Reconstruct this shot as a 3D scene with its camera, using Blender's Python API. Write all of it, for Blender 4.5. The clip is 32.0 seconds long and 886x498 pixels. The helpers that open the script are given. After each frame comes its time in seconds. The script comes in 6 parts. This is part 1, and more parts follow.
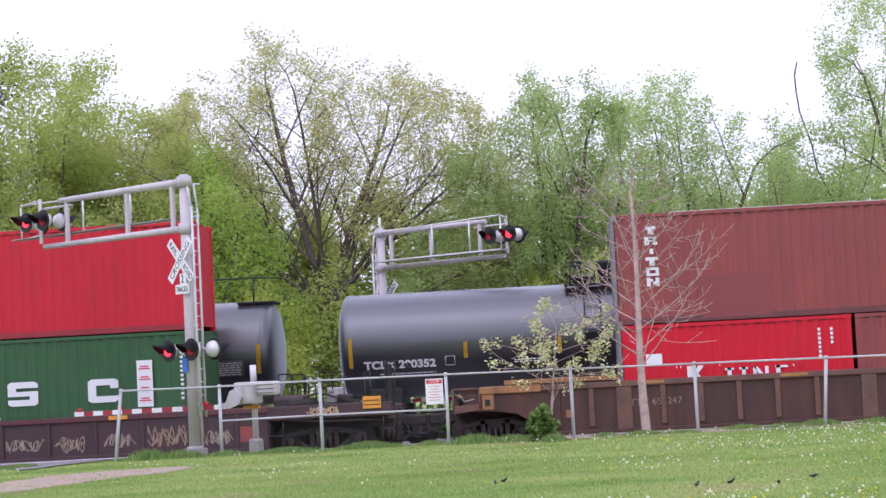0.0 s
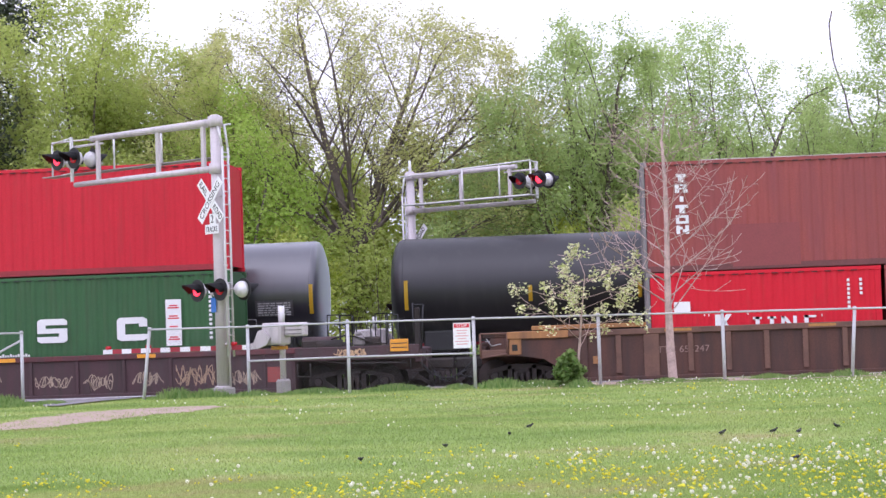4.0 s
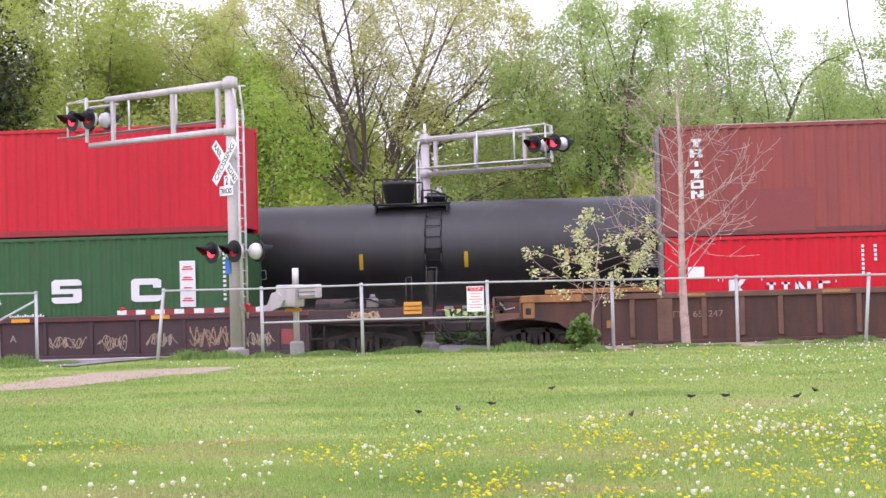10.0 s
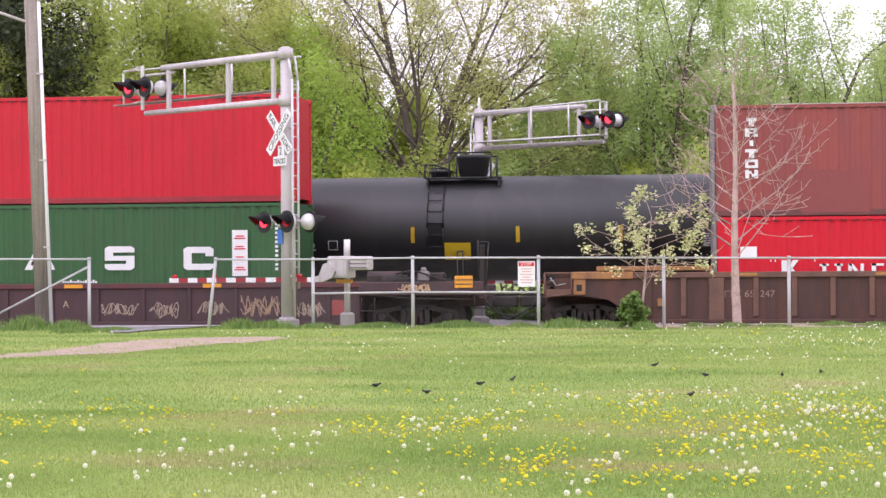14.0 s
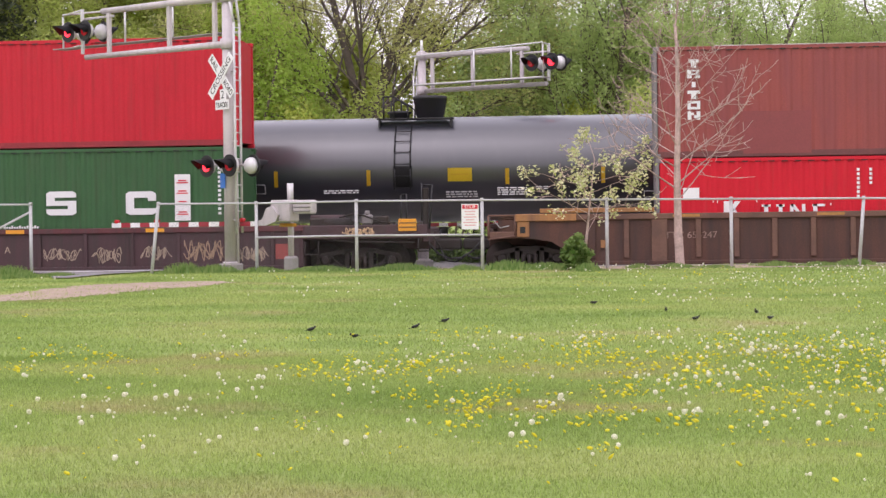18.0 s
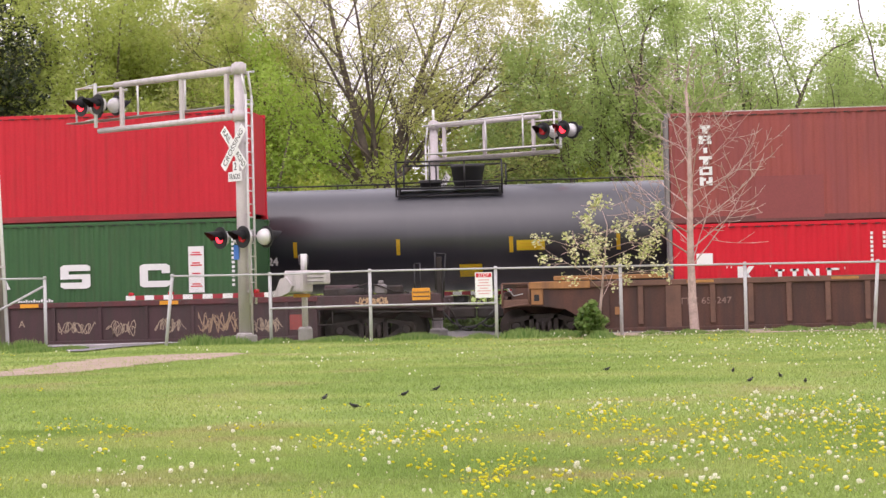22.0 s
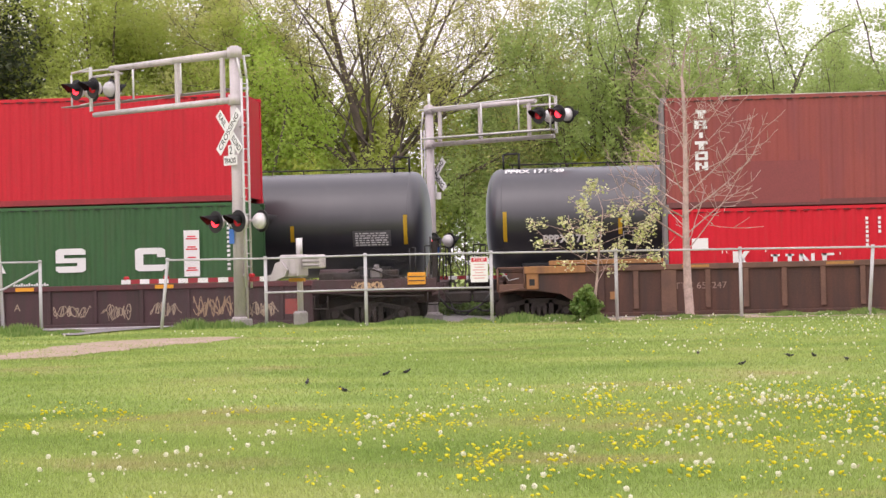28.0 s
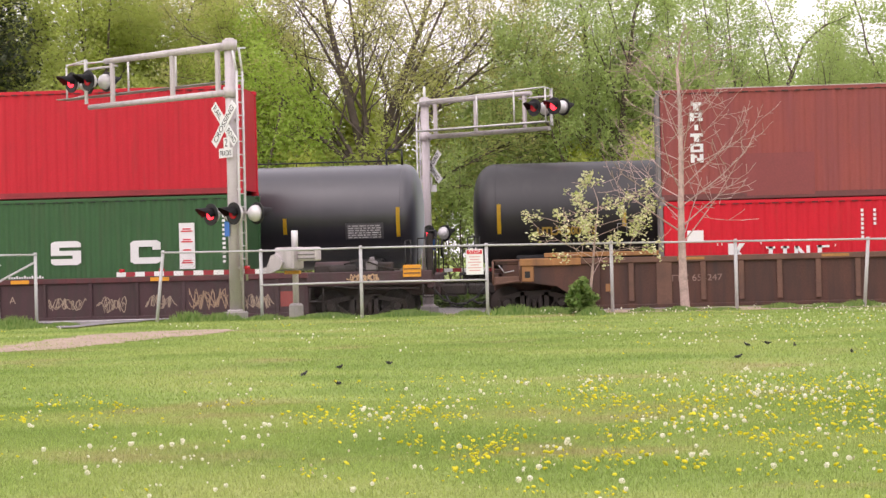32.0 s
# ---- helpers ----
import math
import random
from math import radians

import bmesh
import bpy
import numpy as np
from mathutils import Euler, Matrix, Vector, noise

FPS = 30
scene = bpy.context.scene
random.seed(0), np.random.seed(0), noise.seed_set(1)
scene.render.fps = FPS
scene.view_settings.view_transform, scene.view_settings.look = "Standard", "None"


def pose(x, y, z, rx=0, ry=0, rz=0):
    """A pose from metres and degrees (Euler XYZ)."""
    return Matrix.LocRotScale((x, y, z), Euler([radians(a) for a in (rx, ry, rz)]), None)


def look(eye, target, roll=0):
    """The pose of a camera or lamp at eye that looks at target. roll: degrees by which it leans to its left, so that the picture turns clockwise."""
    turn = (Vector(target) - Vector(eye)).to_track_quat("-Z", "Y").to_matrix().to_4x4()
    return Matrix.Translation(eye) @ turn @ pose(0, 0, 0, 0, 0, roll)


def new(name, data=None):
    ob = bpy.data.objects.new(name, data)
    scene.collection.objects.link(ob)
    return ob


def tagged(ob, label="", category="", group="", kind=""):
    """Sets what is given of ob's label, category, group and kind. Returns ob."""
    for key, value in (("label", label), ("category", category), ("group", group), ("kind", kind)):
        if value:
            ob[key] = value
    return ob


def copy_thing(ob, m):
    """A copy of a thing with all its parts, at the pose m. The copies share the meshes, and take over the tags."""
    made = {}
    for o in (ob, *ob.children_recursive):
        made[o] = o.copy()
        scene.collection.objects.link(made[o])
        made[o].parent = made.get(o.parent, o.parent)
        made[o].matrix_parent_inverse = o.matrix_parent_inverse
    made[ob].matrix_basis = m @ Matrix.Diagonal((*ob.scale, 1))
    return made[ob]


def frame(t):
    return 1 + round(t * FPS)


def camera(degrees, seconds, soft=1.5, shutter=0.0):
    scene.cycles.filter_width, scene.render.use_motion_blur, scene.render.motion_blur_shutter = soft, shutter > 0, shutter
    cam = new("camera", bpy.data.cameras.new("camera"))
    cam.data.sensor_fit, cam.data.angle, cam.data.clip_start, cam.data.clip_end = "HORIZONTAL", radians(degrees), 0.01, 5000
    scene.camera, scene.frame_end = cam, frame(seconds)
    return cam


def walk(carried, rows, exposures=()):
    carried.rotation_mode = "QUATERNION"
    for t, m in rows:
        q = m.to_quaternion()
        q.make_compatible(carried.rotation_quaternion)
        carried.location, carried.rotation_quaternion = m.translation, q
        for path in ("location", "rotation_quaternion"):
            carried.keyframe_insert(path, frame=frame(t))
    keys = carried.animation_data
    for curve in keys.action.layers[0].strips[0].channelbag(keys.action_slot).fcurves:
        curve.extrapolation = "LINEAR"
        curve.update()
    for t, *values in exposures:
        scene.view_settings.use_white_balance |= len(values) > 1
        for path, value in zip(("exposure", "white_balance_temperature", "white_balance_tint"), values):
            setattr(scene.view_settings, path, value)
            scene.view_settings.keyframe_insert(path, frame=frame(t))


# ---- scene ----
cam = camera(25.24, 32.0, soft=1.45)
EYE = (0.0, 0.0, 1.756)
# seconds, pan, tilt, roll of a camera held by hand on one spot
TURNS = [
    (0, 3.657, 3.934, 2.990),
    (0.5, 4.116, 4.054, 3.295),
    (1, 4.251, 3.563, 3.421),
    (1.5, 4.143, 3.432, 3.160),
    (2, 4.436, 3.736, 3.024),
    (2.5, 4.915, 3.394, 2.046),
    (3, 4.741, 2.821, 1.950),
    (3.5, 4.583, 2.516, 1.942),
    (5.5, 4.663, 1.600, 2.177),
    (6, 4.006, 1.128, 1.772),
    (6.5, 3.892, 1.040, 1.710),
    (7, 3.792, 1.470, 1.550),
    (7.5, 3.981, 1.261, 1.523),
    (8, 4.204, 1.197, 1.336),
    (8.5, 4.267, 0.891, 1.594),
    (9, 4.014, 0.779, 1.233),
    (9.5, 4.774, 0.919, 1.615),
    (10, 5.018, 1.302, 1.587),
    (10.5, 5.229, 1.647, 1.561),
    (11, 5.670, 1.690, 1.285),
    (11.5, 5.761, 1.625, 1.295),
    (12, 5.893, 1.554, 1.061),
    (12.5, 6.476, 1.364, 0.745),
    (13, 6.674, 0.807, 0.433),
    (13.5, 6.440, 0.611, 0.732),
    (14, 6.531, 0.574, 0.386),
    (14.5, 6.410, 0.326, 0.570),
    (16.5, 5.406, 0.347, 0.933),
    (17, 5.344, -0.217, 0.770),
    (17.5, 4.920, -0.749, 0.583),
    (18, 4.917, -1.093, 0.753),
    (18.5, 5.850, -1.436, 0.751),
    (19, 6.094, -0.818, 1.063),
    (19.5, 5.979, 0.589, 1.146),
    (20, 5.485, 1.629, 1.456),
    (20.5, 5.334, 0.864, 1.138),
    (21, 5.341, 0.870, 1.260),
    (21.5, 5.282, 0.874, 1.446),
    (22, 5.274, 0.906, 1.467),
    (22.5, 5.195, 1.101, 1.743),
    (23, 5.173, 1.270, 1.605),
    (23.5, 5.108, 1.330, 1.568),
    (24, 4.868, 0.776, 1.355),
    (24.5, 4.771, 0.525, 1.586),
    (26.5, 4.824, 0.833, 1.650),
    (27, 5.058, 0.879, 1.594),
    (27.5, 5.120, 0.800, 1.686),
    (28, 5.154, 0.452, 1.368),
    (28.5, 5.148, 0.314, 1.285),
    (29, 5.140, 0.308, 1.349),
    (29.5, 5.069, 0.601, 1.548),
    (30, 4.961, 0.665, 1.286),
    (30.5, 4.896, 0.582, 1.300),
    (31, 4.918, 0.470, 1.470),
    (31.5, 4.962, 0.342, 1.344),
    (32, 5.027, 0.228, 1.404),
]


def aim(pan, tilt, roll):
    return pose(*EYE, 0, 0, pan) @ pose(0, 0, 0, tilt) @ pose(0, 0, 0, 0, roll) @ pose(0, 0, 0, 90)


walk(cam, [(t, aim(p, k, r)) for t, p, k, r in TURNS],
     [(0.0, 0.07, 5550, 31), (3.0, 0.18, 5600, 31), (6.0, 0.45, 5750, 31), (13.0, 0.43, 6050, 31), (19.0, 0.16, 6400, 28), (23.0, 0.33, 6600, 27), (29.0, 0.29, 6700, 26), (32.0, 0.3, 6700, 26)])

# ---- light: bright overcast sky, very soft sun behind the camera ----
world = bpy.data.worlds.new("overcast_sky")
scene.world = world
world.use_nodes = True
_n = world.node_tree.nodes
_bg = _n["Background"]
_sky = _n.new("ShaderNodeTexSky")
_sky.sky_type = "NISHITA"
_sky.sun_disc = False
_sky.sun_elevation, _sky.sun_rotation = radians(55), radians(200)
_sky.dust_density, _sky.air_density, _sky.ozone_density = 6.0, 1.0, 0.6
_hsv = _n.new("ShaderNodeHueSaturation")
_hsv.inputs["Saturation"].default_value = 0.15
_hsv.inputs["Value"].default_value = 0.35
_mix = _n.new("ShaderNodeMix")
_mix.data_type = "RGBA"
_mix.inputs["Factor"].default_value = 0.9
_mix.inputs["B"].default_value = (1.13, 1.13, 1.15, 1)
world.node_tree.links.new(_sky.outputs[0], _hsv.inputs["Color"])
world.node_tree.links.new(_hsv.outputs[0], _mix.inputs["A"])
world.node_tree.links.new(_mix.outputs["Result"], _bg.inputs["Color"])
_bg.inputs["Strength"].default_value = 1.0
sun = new("sun", bpy.data.lights.new("sun", "SUN"))
sun.data.energy, sun.data.angle, sun.data.color = 0.5, radians(70), (1.0, 0.97, 0.92)
sun.matrix_world = look((-20, -50, 78), (0, 0, 0))


# ---- materials ----
def nodes_of(name):
    m = bpy.data.materials.new(name)
    m.use_nodes = True
    return m, m.node_tree.nodes, m.node_tree.links


def surf(name, col, rough=0.6, metal=0.0, var=0.2, scale=1.2, fine=25.0, dirt=None, amount=0.35, bump=0.1, streak=0.0, spec=0.5, coat=0.0, objvar=0.0, dust=0.0):
    """Painted or raw surface with two scales of variation, patchy dirt and fine relief."""
    m, n, l = nodes_of(name)
    p = n["Principled BSDF"]
    tc = n.new("ShaderNodeTexCoord")
    src = tc.outputs["Object"]
    big = n.new("ShaderNodeTexNoise")
    big.inputs["Scale"].default_value, big.inputs["Detail"].default_value = scale, 5
    small = n.new("ShaderNodeTexNoise")
    small.inputs["Scale"].default_value, small.inputs["Detail"].default_value = fine, 3
    l.new(src, big.inputs["Vector"])
    l.new(src, small.inputs["Vector"])
    add = n.new("ShaderNodeMath")
    add.operation = "ADD"
    l.new(big.outputs[0], add.inputs[0])
    l.new(small.outputs[0], add.inputs[1])
    mr = n.new("ShaderNodeMapRange")
    mr.inputs[1].default_value, mr.inputs[2].default_value = 0.6, 1.4
    mr.inputs[3].default_value, mr.inputs[4].default_value = 1 - var, 1 + var
    l.new(add.outputs[0], mr.inputs[0])
    val = n.new("ShaderNodeHueSaturation")
    val.inputs["Color"].default_value = (*col, 1)
    l.new(mr.outputs[0], val.inputs["Value"])
    out = val.outputs[0]
    if objvar:
        oi = n.new("ShaderNodeObjectInfo")
        mo = n.new("ShaderNodeMapRange")
        mo.inputs[3].default_value, mo.inputs[4].default_value = 1 - objvar, 1 + objvar
        l.new(oi.outputs["Random"], mo.inputs[0])
        v2 = n.new("ShaderNodeHueSaturation")
        l.new(out, v2.inputs["Color"])
        l.new(mo.outputs[0], v2.inputs["Value"])
        out = v2.outputs[0]
    if dirt:
        mp = n.new("ShaderNodeMapping")
        mp.inputs["Scale"].default_value = (1, 1, 1) if not streak else (streak, streak, 0.25)
        dn = n.new("ShaderNodeTexNoise")
        dn.inputs["Scale"].default_value, dn.inputs["Detail"].default_value = scale * 1.7, 8
        l.new(src, mp.inputs[0])
        l.new(mp.outputs[0], dn.inputs["Vector"])
        dr = n.new("ShaderNodeMapRange")
        dr.inputs[1].default_value, dr.inputs[2].default_value = 0.62 - amount * 0.35, 0.85 - amount * 0.2
        dr.inputs[4].default_value = min(1.0, 0.5 + amount)
        l.new(dn.outputs[0], dr.inputs[0])
        mx = n.new("ShaderNodeMix")
        mx.data_type = "RGBA"
        l.new(dr.outputs[0], mx.inputs["Factor"])
        l.new(out, mx.inputs["A"])
        mx.inputs["B"].default_value = (*dirt, 1)
        out = mx.outputs["Result"]
    l.new(out, p.inputs["Base Color"])
    rr = n.new("ShaderNodeMapRange")
    rr.inputs[3].default_value, rr.inputs[4].default_value = max(0.05, rough - 0.1), min(1, rough + 0.12)
    l.new(big.outputs[0], rr.inputs[0])
    l.new(rr.outputs[0], p.inputs["Roughness"])
    p.inputs["Metallic"].default_value = metal
    p.inputs["Specular IOR Level"].default_value = spec
    p.inputs["Coat Weight"].default_value = coat
    p.inputs["Coat Roughness"].default_value = 0.16
    p.inputs["Sheen Weight"].default_value = dust
    p.inputs["Sheen Roughness"].default_value = 0.42
    p.inputs["Sheen Tint"].default_value = (0.8, 0.86, 1.0, 1)
    if bump:
        b = n.new("ShaderNodeBump")
        b.inputs["Strength"].default_value, b.inputs["Distance"].default_value = bump, 0.02
        l.new(small.outputs[0], b.inputs["Height"])
        l.new(b.outputs[0], p.inputs["Normal"])
    return m


def leafy(name, col, col2, trans=0.45, rough=0.55):
    """Leaf or blade: each island its own shade between two greens, lit through from behind."""
    m, n, l = nodes_of(name)
    p = n["Principled BSDF"]
    g = n.new("ShaderNodeNewGeometry")
    mx = n.new("ShaderNodeMix")
    mx.data_type = "RGBA"
    mx.inputs["A"].default_value, mx.inputs["B"].default_value = (*col, 1), (*col2, 1)
    l.new(g.outputs["Random Per Island"], mx.inputs["Factor"])
    l.new(mx.outputs["Result"], p.inputs["Base Color"])
    p.inputs["Roughness"].default_value = rough
    p.inputs["Specular IOR Level"].default_value = 0.3
    t = n.new("ShaderNodeBsdfTranslucent")
    l.new(mx.outputs["Result"], t.inputs["Color"])
    ms = n.new("ShaderNodeMixShader")
    ms.inputs[0].default_value = trans
    l.new(p.outputs[0], ms.inputs[1])
    l.new(t.outputs[0], ms.inputs[2])
    l.new(ms.outputs[0], n["Material Output"].inputs["Surface"])
    return m


def lamp_mat(name, col, strength):
    m, n, l = nodes_of(name)
    p = n["Principled BSDF"]
    p.inputs["Base Color"].default_value = (*col, 1)
    p.inputs["Roughness"].default_value = 0.2
    p.inputs["Emission Color"].default_value = (*col, 1)
    p.inputs["Emission Strength"].default_value = strength
    return m


def lawn_mat(name, blade=False):
    """Turf in pale and dark drifts; also dresses the blades."""
    m, n, l = nodes_of(name)
    p = n["Principled BSDF"]
    tc = n.new("ShaderNodeTexCoord")
    a = n.new("ShaderNodeTexNoise")
    a.inputs["Scale"].default_value, a.inputs["Detail"].default_value = 0.6, 7
    b = n.new("ShaderNodeTexNoise")
    b.inputs["Scale"].default_value, b.inputs["Detail"].default_value = 30, 4
    mp = n.new("ShaderNodeMapping")
    mp.inputs["Scale"].default_value = (0.6, 1.0, 1.0)
    l.new(tc.outputs["Object"], mp.inputs[0])
    l.new(mp.outputs[0], a.inputs["Vector"])
    l.new(tc.outputs["Object"], b.inputs["Vector"])
    r = n.new("ShaderNodeValToRGB")
    e = r.color_ramp.elements
    e[0].position, e[0].color = 0.34, (0.205, 0.3, 0.075, 1)
    e[1].position, e[1].color = 0.68, (0.335, 0.39, 0.13, 1)
    e.new(0.52).color = (0.272, 0.36, 0.1, 1)
    l.new(a.outputs[0], r.inputs[0])
    # dry thatch shows through in worn spots
    w = n.new("ShaderNodeTexNoise")
    w.inputs["Scale"].default_value, w.inputs["Detail"].default_value = 0.75, 7
    l.new(mp.outputs[0], w.inputs["Vector"])
    wr = n.new("ShaderNodeMapRange")
    wr.inputs[1].default_value, wr.inputs[2].default_value = 0.57, 0.72
    wr.inputs[4].default_value = 0.75
    l.new(w.outputs[0], wr.inputs[0])
    wm = n.new("ShaderNodeMix")
    wm.data_type = "RGBA"
    wm.inputs["B"].default_value = (0.37, 0.31, 0.16, 1)
    l.new(wr.outputs[0], wm.inputs["Factor"])
    l.new(r.outputs[0], wm.inputs["A"])
    h = n.new("ShaderNodeHueSaturation")
    mr = n.new("ShaderNodeMapRange")
    mr.inputs[3].default_value, mr.inputs[4].default_value = 0.7, 1.3
    l.new(b.outputs[0], mr.inputs[0])
    l.new(mr.outputs[0], h.inputs["Value"])
    l.new(wm.outputs["Result"], h.inputs["Color"])
    l.new(h.outputs[0], p.inputs["Base Color"])
    p.inputs["Roughness"].default_value = 0.9
    p.inputs["Specular IOR Level"].default_value = 0.15
    bp = n.new("ShaderNodeBump")
    bp.inputs["Strength"].default_value, bp.inputs["Distance"].default_value = 0.6, 0.04
    l.new(b.outputs[0], bp.inputs["Height"])
    if not blade:
        l.new(bp.outputs[0], p.inputs["Normal"])
        return m
    g = n.new("ShaderNodeNewGeometry")
    mi = n.new("ShaderNodeMapRange")
    mi.inputs[3].default_value, mi.inputs[4].default_value = 0.78, 1.58
    l.new(g.outputs["Random Per Island"], mi.inputs[0])
    h2 = n.new("ShaderNodeHueSaturation")
    l.new(h.outputs[0], h2.inputs["Color"])
    l.new(mi.outputs[0], h2.inputs["Value"])
    l.new(h2.outputs[0], p.inputs["Base Color"])
    t = n.new("ShaderNodeBsdfTranslucent")
    l.new(h2.outputs[0], t.inputs["Color"])
    ms = n.new("ShaderNodeMixShader")
    ms.inputs[0].default_value = 0.5
    l.new(p.outputs[0], ms.inputs[1])
    l.new(t.outputs[0], ms.inputs[2])
    l.new(ms.outputs[0], n["Material Output"].inputs["Surface"])
    return m


LAWN = lawn_mat("lawn_turf")
GRASS = lawn_mat("grass_blades", True)
RED = surf("red_container_paint", (0.56, 0.022, 0.036), 0.55, spec=0.3, var=0.1, dirt=(0.42, 0.03, 0.035), amount=0.25, streak=3)
GREEN = surf("green_container_paint", (0.028, 0.105, 0.032), 0.5, var=0.15, dirt=(0.045, 0.09, 0.035), amount=0.3, streak=3)
MAROON = surf("maroon_container_paint", (0.285, 0.062, 0.052), 0.6, var=0.14, scale=0.6, dirt=(0.215, 0.054, 0.058), amount=0.45, streak=1.5)
KRED = surf("scarlet_container_paint", (0.6, 0.016, 0.03), 0.55, spec=0.25, var=0.08, dirt=(0.45, 0.04, 0.04), amount=0.2, streak=3)
GREYPOST = surf("grey_door_frame", (0.2, 0.18, 0.18), 0.55, var=0.15)
WELL_L = surf("dark_maroon_car_paint", (0.07, 0.035, 0.038), 0.7, var=0.25, dirt=(0.05, 0.035, 0.032), amount=0.5, streak=3)
WELL_LT = surf("dull_red_car_chord", (0.12, 0.035, 0.037), 0.7, var=0.25, dirt=(0.07, 0.04, 0.04), amount=0.5, streak=2)
WELL_R = surf("rusty_brown_car_paint", (0.09, 0.04, 0.028), 0.75, var=0.35, dirt=(0.05, 0.03, 0.026), amount=0.6, streak=2)
WELL_RT = surf("tan_brown_car_paint", (0.36, 0.17, 0.06), 0.7, var=0.2, dirt=(0.2, 0.1, 0.05), amount=0.5, streak=2)
CHORD_R = surf("brown_car_chord", (0.155, 0.08, 0.055), 0.7, var=0.2, dirt=(0.1, 0.055, 0.042), amount=0.5)
YPLATE = surf("orange_reflector_plate", (0.75, 0.33, 0.02), 0.4, var=0.1)
SOOT = surf("sooty_truck_steel", (0.022, 0.016, 0.014), 0.75, var=0.4, dirt=(0.046, 0.03, 0.024), amount=0.4)
TANK = surf("black_tank_paint", (0.013, 0.013, 0.014), 0.45, var=0.2, scale=0.5, dirt=(0.03, 0.028, 0.027), amount=0.3, streak=3, bump=0.03, spec=0.5, coat=0.1, dust=0.06)
TANK_G = surf("worn_grey_black_tank_paint", (0.01, 0.0105, 0.017), 0.4, var=0.2, scale=0.5, dirt=(0.022, 0.021, 0.026), amount=0.3, streak=3, bump=0.015, spec=0.75, coat=0.5, dust=0.62)
TANK_C = surf("chalky_blue_black_tank_paint", (0.012, 0.0125, 0.02), 0.38, var=0.2, scale=0.5, dirt=(0.024, 0.024, 0.03), amount=0.3, streak=3, bump=0.015, spec=1.0, coat=0.9, dust=0.75)
BLACK = surf("black_steel", (0.012, 0.012, 0.013), 0.5, var=0.3)
STRIPE = surf("yellow_reflective_tape", (0.82, 0.54, 0.03), 0.4, var=0.1)
PLACARD = surf("yellow_placard", (0.86, 0.62, 0.03), 0.4, var=0.08)
LETTER = surf("white_lettering", (0.75, 0.75, 0.75), 0.5, var=0.08)
DATAINK = surf("worn_panel_print", (0.42, 0.42, 0.42), 0.6, var=0.3)
GREYINK = surf("grey_lettering", (0.36, 0.36, 0.36), 0.6, var=0.1)
YINK = surf("yellow_lettering", (0.4, 0.27, 0.05), 0.6, var=0.1)
ALU = surf("dull_galvanised_steel", (0.55, 0.5, 0.51), 0.5, metal=0.08, var=0.12, dirt=(0.36, 0.34, 0.33), amount=0.3, streak=3)
ALU_W = surf("pale_aluminium", (0.66, 0.65, 0.65), 0.45, metal=0.2, var=0.1, dirt=(0.45, 0.43, 0.42), amount=0.25)
FENCE = surf("galvanised_fence_steel", (0.5, 0.5, 0.51), 0.55, metal=0.08, var=0.15, dirt=(0.4, 0.38, 0.36), amount=0.3)
WIRE = surf("weathered_dark_wire", (0.14, 0.14, 0.14), 0.7, var=0.2)
PINK = surf("faded_red_print", (0.7, 0.38, 0.38), 0.6, var=0.1)
CONC = surf("weathered_concrete", (0.33, 0.31, 0.3), 0.9, var=0.2, dirt=(0.3, 0.27, 0.24), amount=0.4, bump=0.3)
SIGN_W = surf("white_sign_sheeting", (0.8, 0.8, 0.8), 0.4, var=0.05)
INK = surf("black_sign_ink", (0.02, 0.02, 0.02), 0.5, var=0.1)
REDBAND = surf("dark_red_reflective_band", (0.33, 0.02, 0.035), 0.4, var=0.12)
REDINK = surf("red_sign_ink", (0.65, 0.03, 0.05), 0.5, var=0.1)
BLUE = surf("blue_plate", (0.05, 0.18, 0.55), 0.5, var=0.1)
LENS = lamp_mat("lit_red_lens", (1.0, 0.035, 0.05), 2.6)
LENS_D = lamp_mat("dim_red_lens", (0.38, 0.014, 0.02), 0.3)
BARK = surf("grey_brown_bark", (0.175, 0.14, 0.12), 0.9, var=0.35, scale=2, fine=18, dirt=(0.105, 0.085, 0.072), amount=0.5, bump=0.8)
BARK_P = surf("pale_young_bark", (0.52, 0.38, 0.34), 0.85, var=0.25, scale=3, fine=25, dirt=(0.24, 0.2, 0.17), amount=0.4, bump=0.4)
POLEWOOD = surf("weathered_pole_wood", (0.33, 0.28, 0.25), 0.85, var=0.25, scale=1.5, dirt=(0.2, 0.17, 0.15), amount=0.5, streak=6, bump=0.4)
ASPHALT = surf("asphalt", (0.23, 0.22, 0.22), 0.9, var=0.2, dirt=(0.2, 0.19, 0.185), amount=0.4, bump=0.3)
DIRT = surf("trodden_dirt", (0.4, 0.3, 0.235), 0.95, var=0.25, scale=2, dirt=(0.26, 0.25, 0.12), amount=0.35, bump=0.5)
BALLAST = surf("grey_ballast", (0.27, 0.23, 0.2), 0.95, var=0.4, scale=3, fine=14, dirt=(0.17, 0.14, 0.12), amount=0.5, bump=1.0)
RAILM = surf("rail_steel", (0.22, 0.15, 0.11), 0.6, metal=0.4, var=0.2)
TIEM = surf("creosote_timber", (0.07, 0.055, 0.045), 0.9, var=0.3)


